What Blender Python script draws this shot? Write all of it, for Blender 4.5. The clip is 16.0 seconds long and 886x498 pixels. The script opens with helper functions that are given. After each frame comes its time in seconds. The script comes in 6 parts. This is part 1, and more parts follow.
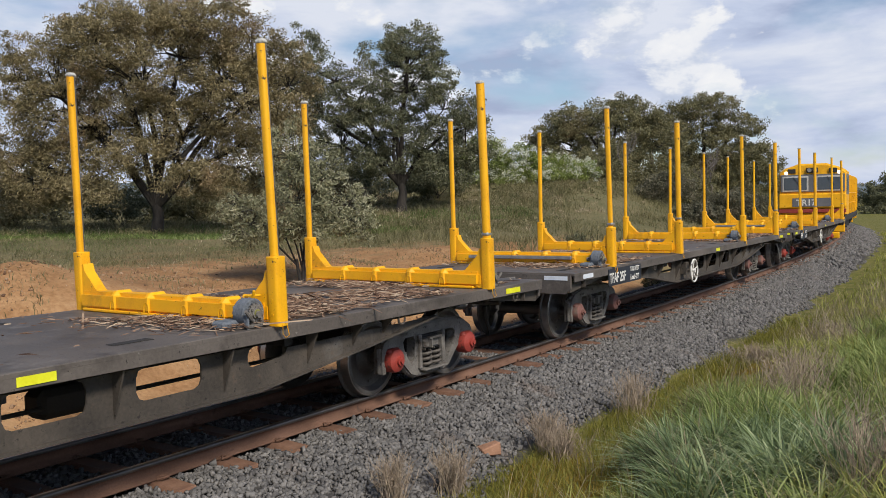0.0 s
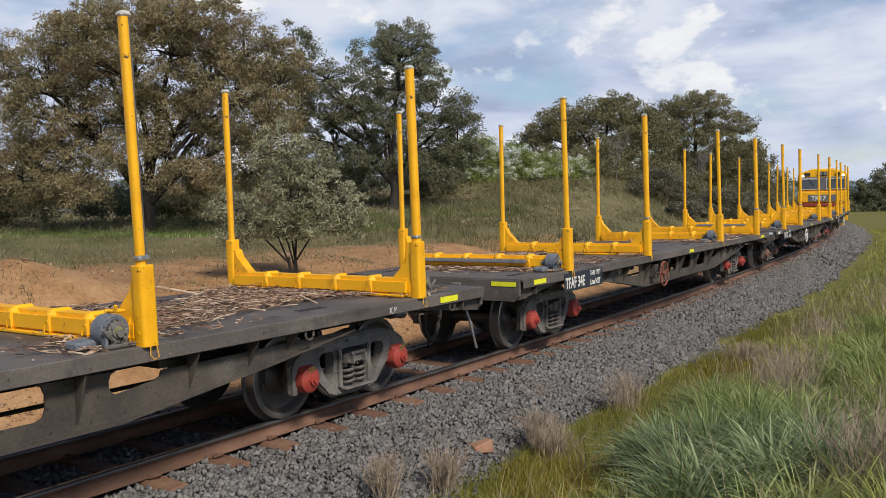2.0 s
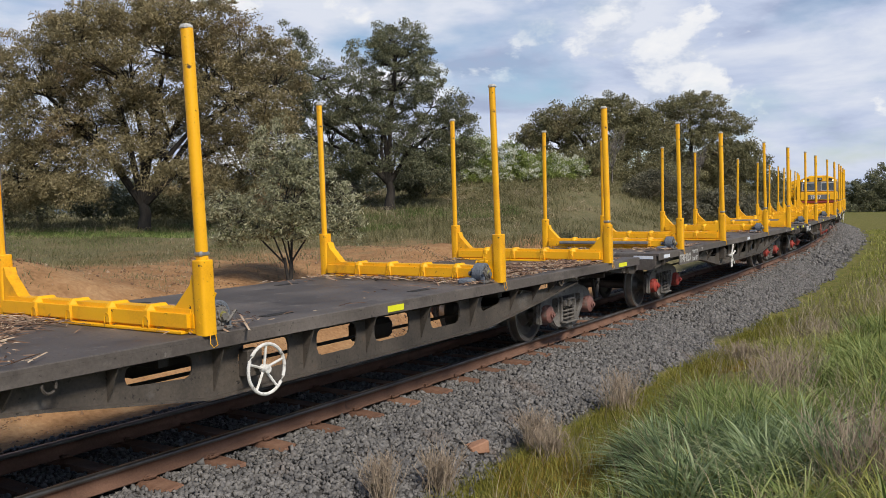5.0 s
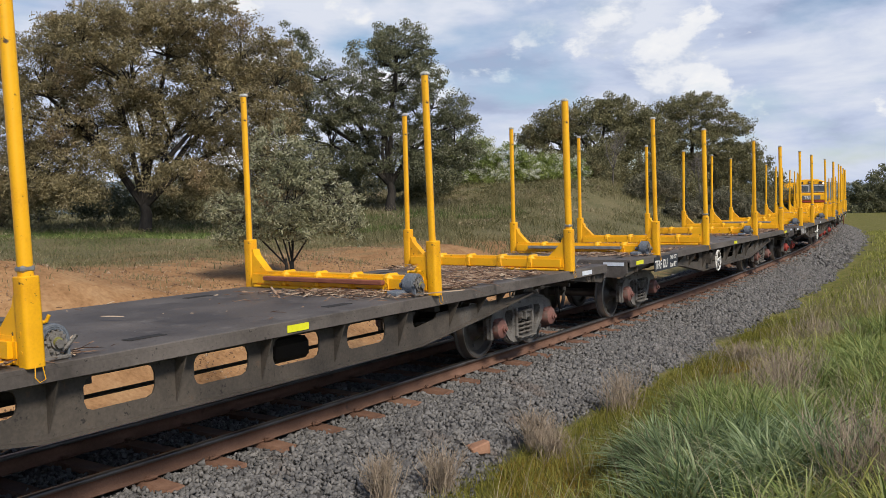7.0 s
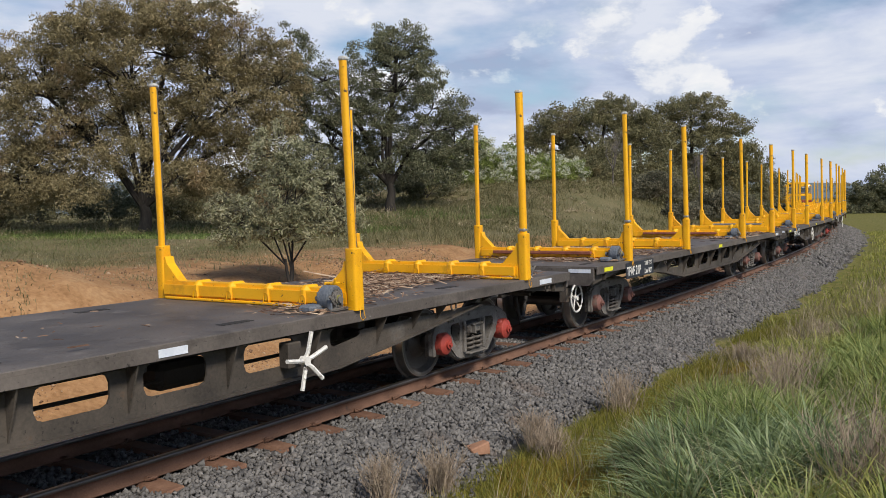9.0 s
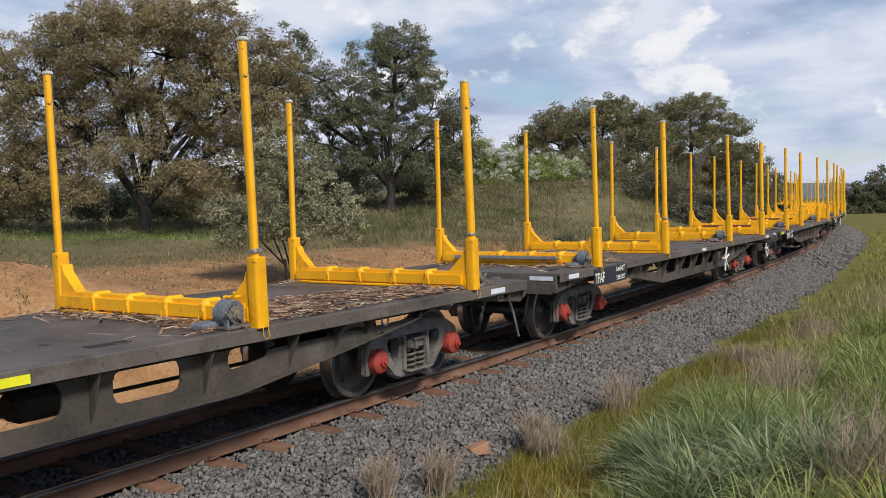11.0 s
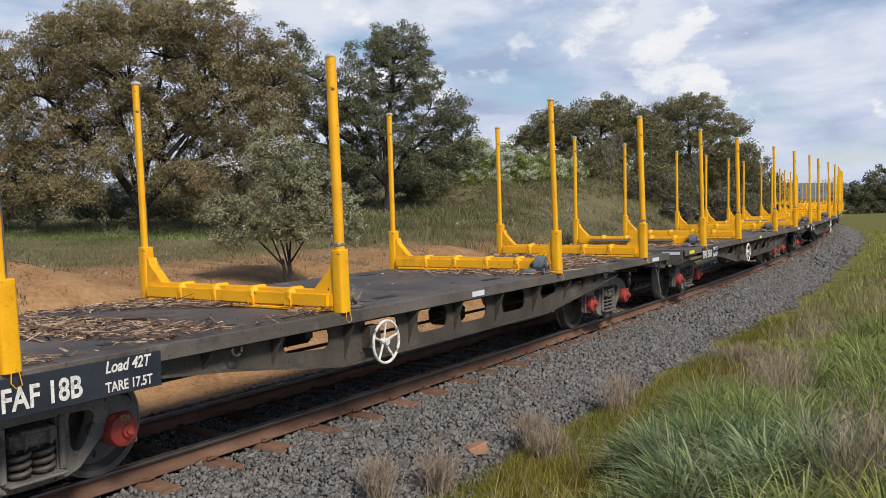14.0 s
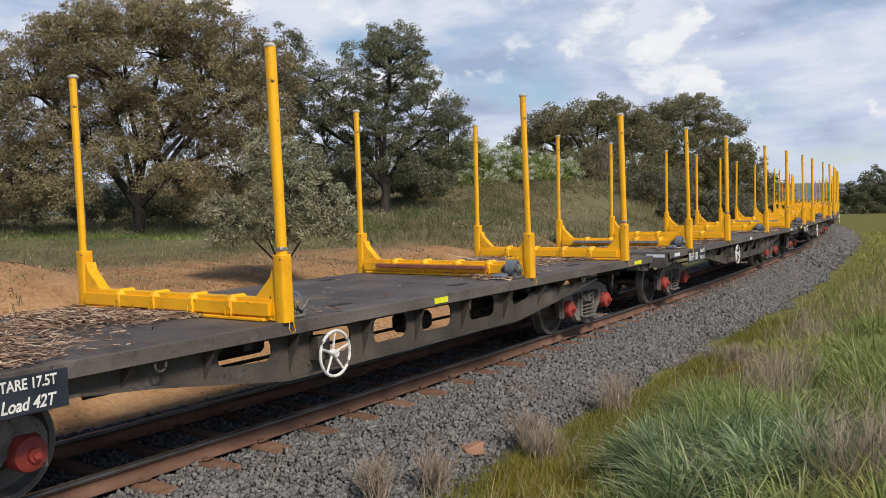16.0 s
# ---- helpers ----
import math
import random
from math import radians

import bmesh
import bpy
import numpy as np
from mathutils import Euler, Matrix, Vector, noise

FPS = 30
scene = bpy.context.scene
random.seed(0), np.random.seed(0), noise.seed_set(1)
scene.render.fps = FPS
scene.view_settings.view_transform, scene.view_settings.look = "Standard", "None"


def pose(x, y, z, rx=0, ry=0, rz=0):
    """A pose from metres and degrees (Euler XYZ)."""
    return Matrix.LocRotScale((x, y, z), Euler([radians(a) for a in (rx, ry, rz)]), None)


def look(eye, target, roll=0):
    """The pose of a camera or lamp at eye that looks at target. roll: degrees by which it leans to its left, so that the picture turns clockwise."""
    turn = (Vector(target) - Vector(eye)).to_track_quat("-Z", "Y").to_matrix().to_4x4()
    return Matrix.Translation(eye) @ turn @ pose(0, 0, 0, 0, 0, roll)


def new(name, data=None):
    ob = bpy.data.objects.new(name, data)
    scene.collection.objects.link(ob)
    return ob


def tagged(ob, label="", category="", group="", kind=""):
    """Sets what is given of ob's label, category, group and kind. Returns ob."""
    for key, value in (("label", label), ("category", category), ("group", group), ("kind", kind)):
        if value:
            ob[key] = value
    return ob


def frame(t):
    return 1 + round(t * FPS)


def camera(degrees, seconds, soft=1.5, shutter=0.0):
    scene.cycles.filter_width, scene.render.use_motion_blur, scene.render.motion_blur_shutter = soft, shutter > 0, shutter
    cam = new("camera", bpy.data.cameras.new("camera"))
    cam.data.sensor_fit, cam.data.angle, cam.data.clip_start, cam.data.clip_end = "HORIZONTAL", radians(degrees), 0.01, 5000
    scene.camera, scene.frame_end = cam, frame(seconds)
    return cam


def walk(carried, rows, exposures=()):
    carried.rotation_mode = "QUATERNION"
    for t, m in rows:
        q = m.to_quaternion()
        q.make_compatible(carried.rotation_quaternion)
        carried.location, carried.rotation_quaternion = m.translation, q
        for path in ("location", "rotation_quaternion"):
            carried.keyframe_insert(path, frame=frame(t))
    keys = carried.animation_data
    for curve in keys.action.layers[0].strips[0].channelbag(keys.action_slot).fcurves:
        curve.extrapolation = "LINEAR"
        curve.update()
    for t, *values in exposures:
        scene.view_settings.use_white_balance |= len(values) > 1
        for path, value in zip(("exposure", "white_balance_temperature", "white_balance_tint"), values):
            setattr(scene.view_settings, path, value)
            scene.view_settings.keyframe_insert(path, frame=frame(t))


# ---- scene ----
# ---- camera: stands on the grass bank, turns slightly to the right ----
cam = camera(53.56, 16.0, soft=0.45)
EYE_Z, TILT0, ROLL = 2.01, 2.96, -1.283
TURNS = [(0, 0, 0), (0.5, .0066, .0023), (1, .0080, .0029), (1.5, .0091, .0027), (2, .0089, .0027), (2.5, .0090, .0028), (3, .0110, .0028), (3.5, .0135, .0028),
         (4, .0136, .0027), (6.5, .0127, .0015), (7.5, .0123, .0011), (8.5, .0125, .0008), (9, .0127, .0007), (11.5, .0136, .0004), (12.5, .0146, .0005),
         (13.5, .0149, .0005), (14, .0153, .0005), (14.5, .0163, .0004), (15, .0178, .0005), (15.5, .0189, .0005), (16, .0193, .0003)]


def camera_pose(yaw, pitch):
    return pose(0, 0, EYE_Z, 90 - TILT0 - math.degrees(pitch), 0, -math.degrees(yaw)) @ pose(0, 0, 0, 0, 0, ROLL)


walk(cam, [(t, camera_pose(a, b)) for t, a, b in TURNS])

# ---- light: bright broken cloud, a soft veiled sun high behind the camera ----
SUN_ELEV, SUN_AZ = 43, 150      # degrees; azimuth clockwise from +y
world = bpy.data.worlds.new("sky")
scene.world = world
world.use_nodes = True
wn, wl = world.node_tree.nodes, world.node_tree.links
wn.clear()
w_out = wn.new("ShaderNodeOutputWorld")
w_bg = wn.new("ShaderNodeBackground")
w_bg.inputs["Strength"].default_value = 0.10
w_sky = wn.new("ShaderNodeTexSky")
w_sky.sky_type, w_sky.sun_disc = "NISHITA", False
w_sky.sun_elevation, w_sky.sun_rotation = radians(SUN_ELEV), radians(SUN_AZ)
w_sky.dust_density, w_sky.ozone_density = 0.4, 3.0
w_co = wn.new("ShaderNodeTexCoord")


def wnode(kind, **sets):
    n = wn.new(kind)
    for key, value in sets.items():
        n.inputs[key].default_value = value
    return n


def wmath(op, a, b=None, clamp=False):
    n = wn.new("ShaderNodeMath")
    n.operation, n.use_clamp = op, clamp
    for i, v in enumerate((a, b)):
        if v is None:
            continue
        if isinstance(v, (int, float)):
            n.inputs[i].default_value = v
        else:
            wl.new(v, n.inputs[i])
    return n.outputs[0]


def wramp(value, stops):
    n = wn.new("ShaderNodeValToRGB")
    while len(n.color_ramp.elements) < len(stops):
        n.color_ramp.elements.new(0.5)
    for e, (p, c) in zip(n.color_ramp.elements, stops):
        e.position, e.color = p, (*c, 1)
    wl.new(value, n.inputs[0])
    return n.outputs[0]


def wlayer(location, stretch, scale, detail=10.0, rough=0.55, distortion=0.2):
    """One field of cloud noise over the directions of the sky."""
    m = wn.new("ShaderNodeMapping")
    m.inputs["Location"].default_value, m.inputs["Scale"].default_value = location, stretch
    wl.new(w_co.outputs["Generated"], m.inputs[0])
    n = wnode("ShaderNodeTexNoise", Scale=scale, Detail=detail, Roughness=rough, Distortion=distortion)
    wl.new(m.outputs[0], n.inputs["Vector"])
    return n.outputs["Fac"]


def wblend(fac, a, b):
    n = wn.new("ShaderNodeMix")
    n.data_type = "RGBA"
    wl.new(fac, n.inputs[0])
    wl.new(a, n.inputs[6])
    wl.new(b, n.inputs[7])
    return n.outputs[2]


# a broken deck of layered cloud, thinner overhead, with heaped clouds lit from above in front of it
w_height = wn.new("ShaderNodeSeparateXYZ")
wl.new(w_co.outputs["Generated"], w_height.inputs[0])
w_thin = wmath("MULTIPLY", wmath("MINIMUM", wmath("MAXIMUM", wmath("SUBTRACT", w_height.outputs[2], 0.15), 0.0), 0.2), 1.7)
w_cover = wramp(wmath("SUBTRACT", wlayer((1.35, 0.4, 0.0), (1, 1, 2.6), 4.2, rough=0.5), w_thin), [(0.26, (0, 0, 0)), (0.41, (1, 1, 1))])
w_soft = wramp(wlayer((0.2, 0.9, 0.3), (1, 1, 3.6), 5.5, rough=0.55), [(0.34, (3.8, 4.45, 6.2)), (0.47, (5.4, 6.1, 7.8)), (0.62, (7.2, 7.6, 8.6))])
HEAP, RISE = (0.74, 0.12, 0.52), (1, 1, 1.6)
w_n3 = wlayer(HEAP, RISE, 9.0, rough=0.58, distortion=0.1)
w_above = wlayer((HEAP[0], HEAP[1], HEAP[2] + 0.04), RISE, 9.0, rough=0.58, distortion=0.1)
w_puff = wramp(w_n3, [(0.545, (0, 0, 0)), (0.60, (1, 1, 1))])
w_lit = wmath("MULTIPLY_ADD", wmath("SUBTRACT", w_n3, w_above), 2.6, True)
w_lit.node.inputs[2].default_value = 0.46
w_heap = wramp(w_lit, [(0.0, (4.2, 4.9, 6.4)), (0.40, (5.9, 6.5, 7.8)), (0.62, (8.2, 8.4, 8.9)), (1.0, (9.2, 9.2, 9.3))])
w_cloud = wblend(w_puff, w_soft, w_heap)
w_mix = wn.new("ShaderNodeMix")
w_mix.data_type = "RGBA"
wl.new(w_cover, w_mix.inputs[0])
wl.new(w_sky.outputs[0], w_mix.inputs[6])
wl.new(w_cloud, w_mix.inputs[7])
wl.new(w_mix.outputs[2], w_bg.inputs["Color"])
wl.new(w_bg.outputs[0], w_out.inputs[0])
sun = new("sun", bpy.data.lights.new("sun", "SUN"))
sun.data.energy, sun.data.angle, sun.data.color = 3.95, radians(11), (1.0, 0.925, 0.81)
sun_from = Vector((math.sin(radians(SUN_AZ)) * math.cos(radians(SUN_ELEV)), math.cos(radians(SUN_AZ)) * math.cos(radians(SUN_ELEV)), math.sin(radians(SUN_ELEV))))
sun.matrix_basis = look(sun_from * 50, (0, 0, 0))
scene.view_settings.exposure = 0.0


# ---- materials ----
def material(name, stops, rough=0.7, metal=0.0, scale=6.0, fine=60.0, bump=0.25, rough_var=0.15, stretch=(1, 1, 1), per_object=0.0, per_island=0.0,
             stains=(), translucent=0.0, spec=0.5):
    """A surface with two scales of noise. stops: [(position, colour)]; stains: (colour, scale, low, high) patches on top."""
    m = bpy.data.materials.new(name)
    m.use_nodes = True
    nt = m.node_tree
    n, l = nt.nodes, nt.links
    b = n["Principled BSDF"]
    co = n.new("ShaderNodeTexCoord")
    mp = n.new("ShaderNodeMapping")
    mp.inputs["Scale"].default_value = stretch
    l.new(co.outputs["Object"], mp.inputs[0])
    big = n.new("ShaderNodeTexNoise")
    big.inputs["Scale"].default_value, big.inputs["Detail"].default_value = scale, 6
    small = n.new("ShaderNodeTexNoise")
    small.inputs["Scale"].default_value, small.inputs["Detail"].default_value = fine, 4
    for tex in (big, small):
        l.new(mp.outputs[0], tex.inputs["Vector"])
    add = n.new("ShaderNodeMath")
    add.operation = "MULTIPLY_ADD"
    l.new(small.outputs["Fac"], add.inputs[0])
    add.inputs[1].default_value = 0.45
    sub = n.new("ShaderNodeMath")
    sub.operation = "MULTIPLY_ADD"
    l.new(big.outputs["Fac"], sub.inputs[0])
    sub.inputs[1].default_value, sub.inputs[2].default_value = 1.1, -0.275
    l.new(sub.outputs[0], add.inputs[2])
    fac = add.outputs[0]
    for weight, source in ((per_object, "ShaderNodeObjectInfo"), (per_island, "ShaderNodeNewGeometry")):
        if weight:
            info = n.new(source)
            k = n.new("ShaderNodeMath")
            k.operation = "MULTIPLY_ADD"
            l.new(info.outputs["Random" if source.endswith("Info") else "Random Per Island"], k.inputs[0])
            k.inputs[1].default_value = weight
            l.new(fac, k.inputs[2])
            k2 = n.new("ShaderNodeMath")
            k2.operation = "SUBTRACT"
            l.new(k.outputs[0], k2.inputs[0])
            k2.inputs[1].default_value = weight / 2
            fac = k2.outputs[0]
    ramp = n.new("ShaderNodeValToRGB")
    while len(ramp.color_ramp.elements) < len(stops):
        ramp.color_ramp.elements.new(0.5)
    for e, (p, c) in zip(ramp.color_ramp.elements, stops):
        e.position, e.color = p, (*c, 1)
    l.new(fac, ramp.inputs[0])
    colour = ramp.outputs[0]
    for c, sc, low, high in stains:
        st = n.new("ShaderNodeTexNoise")
        st.inputs["Scale"].default_value, st.inputs["Detail"].default_value, st.inputs["Roughness"].default_value = sc, 7, 0.65
        l.new(mp.outputs[0], st.inputs["Vector"])
        mr = n.new("ShaderNodeMapRange")
        mr.inputs["From Min"].default_value, mr.inputs["From Max"].default_value = low, high
        l.new(st.outputs["Fac"], mr.inputs["Value"])
        mx = n.new("ShaderNodeMix")
        mx.data_type = "RGBA"
        l.new(mr.outputs[0], mx.inputs[0])
        l.new(colour, mx.inputs[6])
        mx.inputs[7].default_value = (*c, 1)
        colour = mx.outputs[2]
    l.new(colour, b.inputs["Base Color"])
    rr = n.new("ShaderNodeMapRange")
    rr.inputs["To Min"].default_value, rr.inputs["To Max"].default_value = max(0.03, rough - rough_var), min(1, rough + rough_var)
    l.new(big.outputs["Fac"], rr.inputs["Value"])
    l.new(rr.outputs[0], b.inputs["Roughness"])
    b.inputs["Metallic"].default_value = metal
    b.inputs["Specular IOR Level"].default_value = spec
    if bump:
        bp = n.new("ShaderNodeBump")
        bp.inputs["Strength"].default_value, bp.inputs["Distance"].default_value = bump, 0.02
        l.new(add.outputs[0], bp.inputs["Height"])
        l.new(bp.outputs[0], b.inputs["Normal"])
    if translucent:
        tr = n.new("ShaderNodeBsdfTranslucent")
        l.new(colour, tr.inputs[0])
        ms = n.new("ShaderNodeMixShader")
        ms.inputs[0].default_value = translucent
        l.new(b.outputs[0], ms.inputs[1])
        l.new(tr.outputs[0], ms.inputs[2])
        l.new(ms.outputs[0], n["Material Output"].inputs[0])
    return m


YELLOW = material("yellow_paint", [(0.25, (0.76, 0.35, 0.003)), (0.5, (0.88, 0.435, 0.003)), (0.8, (0.92, 0.475, 0.005))], 0.5, scale=3, bump=0.08, per_object=0.15,
                  stains=[((0.07, 0.04, 0.02), 11, 0.645, 0.675), ((0.36, 0.17, 0.015), 2.5, 0.58, 0.8), ((0.05, 0.035, 0.025), 38, 0.68, 0.71)])
DECK = material("deck_steel", [(0.2, (0.060, 0.050, 0.044)), (0.5, (0.106, 0.090, 0.079)), (0.8, (0.158, 0.135, 0.119))], 0.6, scale=1.2, fine=40, bump=0.15,
                stains=[((0.21, 0.185, 0.165), 3, 0.58, 0.78), ((0.035, 0.029, 0.025), 1.7, 0.55, 0.72), ((0.15, 0.085, 0.055), 6, 0.66, 0.74), ((0.022, 0.018, 0.016), 26, 0.62, 0.69), ((0.27, 0.25, 0.23), 17, 0.68, 0.72)])
FRAME = material("frame_steel", [(0.2, (0.031, 0.026, 0.022)), (0.5, (0.064, 0.053, 0.043)), (0.8, (0.108, 0.088, 0.070))], 0.72, scale=2.5, fine=45, bump=0.2,
                 stains=[((0.13, 0.075, 0.045), 5, 0.62, 0.74), ((0.15, 0.14, 0.13), 2.2, 0.6, 0.8), ((0.018, 0.015, 0.013), 22, 0.60, 0.68), ((0.22, 0.20, 0.18), 15, 0.69, 0.73)])
DARKSTEEL = material("dark_steel", [(0.2, (0.012, 0.011, 0.010)), (0.7, (0.04, 0.035, 0.032))], 0.75, scale=4, bump=0.2)
CAST = material("cast_steel", [(0.2, (0.075, 0.068, 0.061)), (0.5, (0.16, 0.148, 0.135)), (0.8, (0.26, 0.24, 0.22))], 0.78, scale=5, fine=70, bump=0.35,
                stains=[((0.05, 0.035, 0.025), 6, 0.55, 0.7), ((0.02, 0.017, 0.014), 20, 0.58, 0.68)])
SPRING = material("spring_steel", [(0.2, (0.05, 0.042, 0.036)), (0.8, (0.14, 0.125, 0.11))], 0.7, scale=20, bump=0.1)
WHEEL = material("wheel_steel", [(0.2, (0.060, 0.054, 0.050)), (0.8, (0.155, 0.140, 0.130))], 0.5, 0.3, scale=4, bump=0.12)
RIM = material("wheel_rim", [(0.2, (0.10, 0.095, 0.09)), (0.8, (0.20, 0.19, 0.18))], 0.55, 0.4, scale=8, bump=0.05)
TREAD = material("bright_steel", [(0.2, (0.30, 0.29, 0.28)), (0.8, (0.5, 0.48, 0.46))], 0.35, 0.9, scale=8, bump=0.03)
REDCAP = material("red_paint", [(0.2, (0.22, 0.03, 0.022)), (0.6, (0.36, 0.05, 0.036)), (0.85, (0.42, 0.085, 0.06))], 0.6, scale=9, bump=0.15, per_object=0.2,
                  stains=[((0.08, 0.035, 0.025), 8, 0.58, 0.7)])
DUSTCAP = material("dusty_red_paint", [(0.2, (0.13, 0.055, 0.045)), (0.8, (0.25, 0.115, 0.095))], 0.75, scale=9, bump=0.2, stains=[((0.16, 0.13, 0.11), 7, 0.5, 0.7)])
RUSTRED = material("rust_red_paint", [(0.2, (0.17, 0.05, 0.03)), (0.8, (0.30, 0.10, 0.06))], 0.7, scale=9, bump=0.2)
WHITE = material("white_paint", [(0.2, (0.55, 0.53, 0.48)), (0.6, (0.78, 0.76, 0.72))], 0.55, scale=12, bump=0.08, stains=[((0.16, 0.14, 0.12), 18, 0.55, 0.70)])
REFLECT = material("reflective_yellow", [(0.2, (0.72, 0.70, 0.02)), (0.8, (0.85, 0.85, 0.04))], 0.35, scale=12, bump=0.02)
REFLWHITE = material("reflective_white", [(0.2, (0.60, 0.64, 0.72)), (0.8, (0.78, 0.82, 0.88))], 0.35, scale=12, bump=0.02)
PLATE = material("number_plate_paint", [(0.2, (0.010, 0.014, 0.022)), (0.7, (0.026, 0.031, 0.044))], 0.55, scale=3, bump=0.1, stains=[((0.07, 0.06, 0.055), 4, 0.62, 0.8)])
CAPPALE = material("pale_cap", [(0.2, (0.36, 0.35, 0.33)), (0.8, (0.58, 0.57, 0.54))], 0.6, scale=15, bump=0.1)
WORN = material("worn_strip", [(0.3, (0.05, 0.045, 0.042)), (0.7, (0.20, 0.19, 0.185))], 0.6, 0.4, scale=3, fine=14, bump=0.1)
STRAP = material("grey_strap", [(0.2, (0.08, 0.092, 0.11)), (0.8, (0.175, 0.195, 0.225))], 0.85, scale=30, bump=0.2)
BRASS = material("old_brass", [(0.2, (0.20, 0.18, 0.05)), (0.8, (0.40, 0.38, 0.14))], 0.5, 0.5, scale=20, bump=0.1)
ALLOY = material("dull_alloy", [(0.2, (0.25, 0.25, 0.25)), (0.8, (0.42, 0.42, 0.42))], 0.45, 0.7, scale=10, bump=0.05)
RUBBER = material("rubber", [(0.2, (0.012, 0.011, 0.010)), (0.8, (0.035, 0.03, 0.026))], 0.8, scale=20, bump=0.2)
RAILSIDE = material("rail_rust", [(0.2, (0.085, 0.042, 0.026)), (0.5, (0.15, 0.078, 0.05)), (0.8, (0.21, 0.115, 0.078))], 0.85, scale=3, fine=60, bump=0.25,
                    stains=[((0.05, 0.03, 0.022), 5, 0.6, 0.75)])
RAILHEAD = material("rail_head", [(0.2, (0.10, 0.092, 0.085)), (0.8, (0.22, 0.205, 0.195))], 0.38, 0.75, scale=3, bump=0.02)
SLEEPER = material("rusty_sleeper", [(0.2, (0.10, 0.05, 0.032)), (0.5, (0.17, 0.088, 0.056)), (0.8, (0.25, 0.14, 0.09))], 0.85, scale=4, bump=0.3, per_object=0.25)
STONE = material("ballast_stone", [(0.1, (0.064, 0.061, 0.063)), (0.5, (0.140, 0.133, 0.128)), (0.85, (0.235, 0.222, 0.213))], 0.85, scale=8, fine=90, bump=0.3, per_island=0.40,
                 stains=[((0.13, 0.085, 0.06), 1.1, 0.60, 0.8)])
REDSTONE = material("broken_brick", [(0.2, (0.24, 0.12, 0.07)), (0.8, (0.40, 0.22, 0.14))], 0.85, scale=9, bump=0.3)
BARK = material("bark", [(0.2, (0.012, 0.010, 0.009)), (0.5, (0.030, 0.025, 0.021)), (0.8, (0.060, 0.050, 0.042))], 0.9, scale=6, fine=30, bump=0.6, stretch=(1, 1, 0.3))
CHIPS = material("bark_chips", [(0.1, (0.060, 0.030, 0.018)), (0.40, (0.19, 0.105, 0.062)), (0.7, (0.33, 0.21, 0.135)), (0.9, (0.52, 0.40, 0.28))], 0.9, scale=6, bump=0.3, per_island=0.9)


def leaf_material(name, dark, mid, light, warm=None):
    st = [(warm, 0.35, 0.55, 0.70)] if warm else []
    return material(name, [(0.1, dark), (0.5, mid), (0.9, light)], 0.6, scale=0.7, fine=5, bump=0, per_island=0.7, stains=st, translucent=0.35, spec=0.3)


LEAF_WATTLE = leaf_material("wattle_leaves", (0.126, 0.106, 0.054), (0.265, 0.222, 0.116), (0.44, 0.365, 0.21), (0.33, 0.22, 0.13))
LEAF_DARK = leaf_material("dark_leaves", (0.078, 0.086, 0.050), (0.165, 0.170, 0.098), (0.285, 0.283, 0.175))
LEAF_OLIVE = leaf_material("olive_leaves", (0.092, 0.090, 0.045), (0.205, 0.192, 0.098), (0.35, 0.32, 0.175), (0.27, 0.19, 0.10))
LEAF_SILVER = leaf_material("silver_leaves", (0.16, 0.165, 0.095), (0.33, 0.33, 0.195), (0.54, 0.52, 0.36))
LEAF_DULLGREY = leaf_material("scrub_leaves", (0.085, 0.085, 0.055), (0.175, 0.165, 0.11), (0.29, 0.27, 0.19), (0.22, 0.17, 0.12))
LEAF_HEDGE = leaf_material("hedge_leaves", (0.10, 0.135, 0.034), (0.23, 0.285, 0.075), (0.38, 0.42, 0.15))
BLOSSOM = material("blossom", [(0.2, (0.50, 0.52, 0.40)), (0.8, (0.78, 0.78, 0.66))], 0.8, scale=8, bump=0, per_island=0.4, translucent=0.2)
GRASS_GREEN = leaf_material("lush_grass", (0.090, 0.130, 0.028), (0.235, 0.300, 0.085), (0.45, 0.49, 0.20))
GRASS_BLUE = leaf_material("blue_green_grass", (0.075, 0.115, 0.045), (0.215, 0.285, 0.130), (0.42, 0.48, 0.27))
# green grass with the trees' shade put into its darker colour
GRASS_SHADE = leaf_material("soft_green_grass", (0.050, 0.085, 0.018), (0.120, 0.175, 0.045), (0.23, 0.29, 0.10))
MOSS = leaf_material("ochre_moss", (0.16, 0.105, 0.015), (0.30, 0.20, 0.030), (0.44, 0.33, 0.07))
GRASS_LIME = leaf_material("yellow_green_grass", (0.15, 0.175, 0.032), (0.325, 0.335, 0.074), (0.51, 0.48, 0.17))
GRASS_OLIVE = leaf_material("olive_grass", (0.12, 0.125, 0.020), (0.24, 0.225, 0.036), (0.36, 0.31, 0.085))
GRASS_DRY = leaf_material("dry_grass", (0.18, 0.145, 0.09), (0.36, 0.29, 0.18), (0.55, 0.47, 0.33))
GRASS_DULL = leaf_material("paddock_grass", (0.092, 0.090, 0.038), (0.195, 0.182, 0.085), (0.33, 0.285, 0.16))


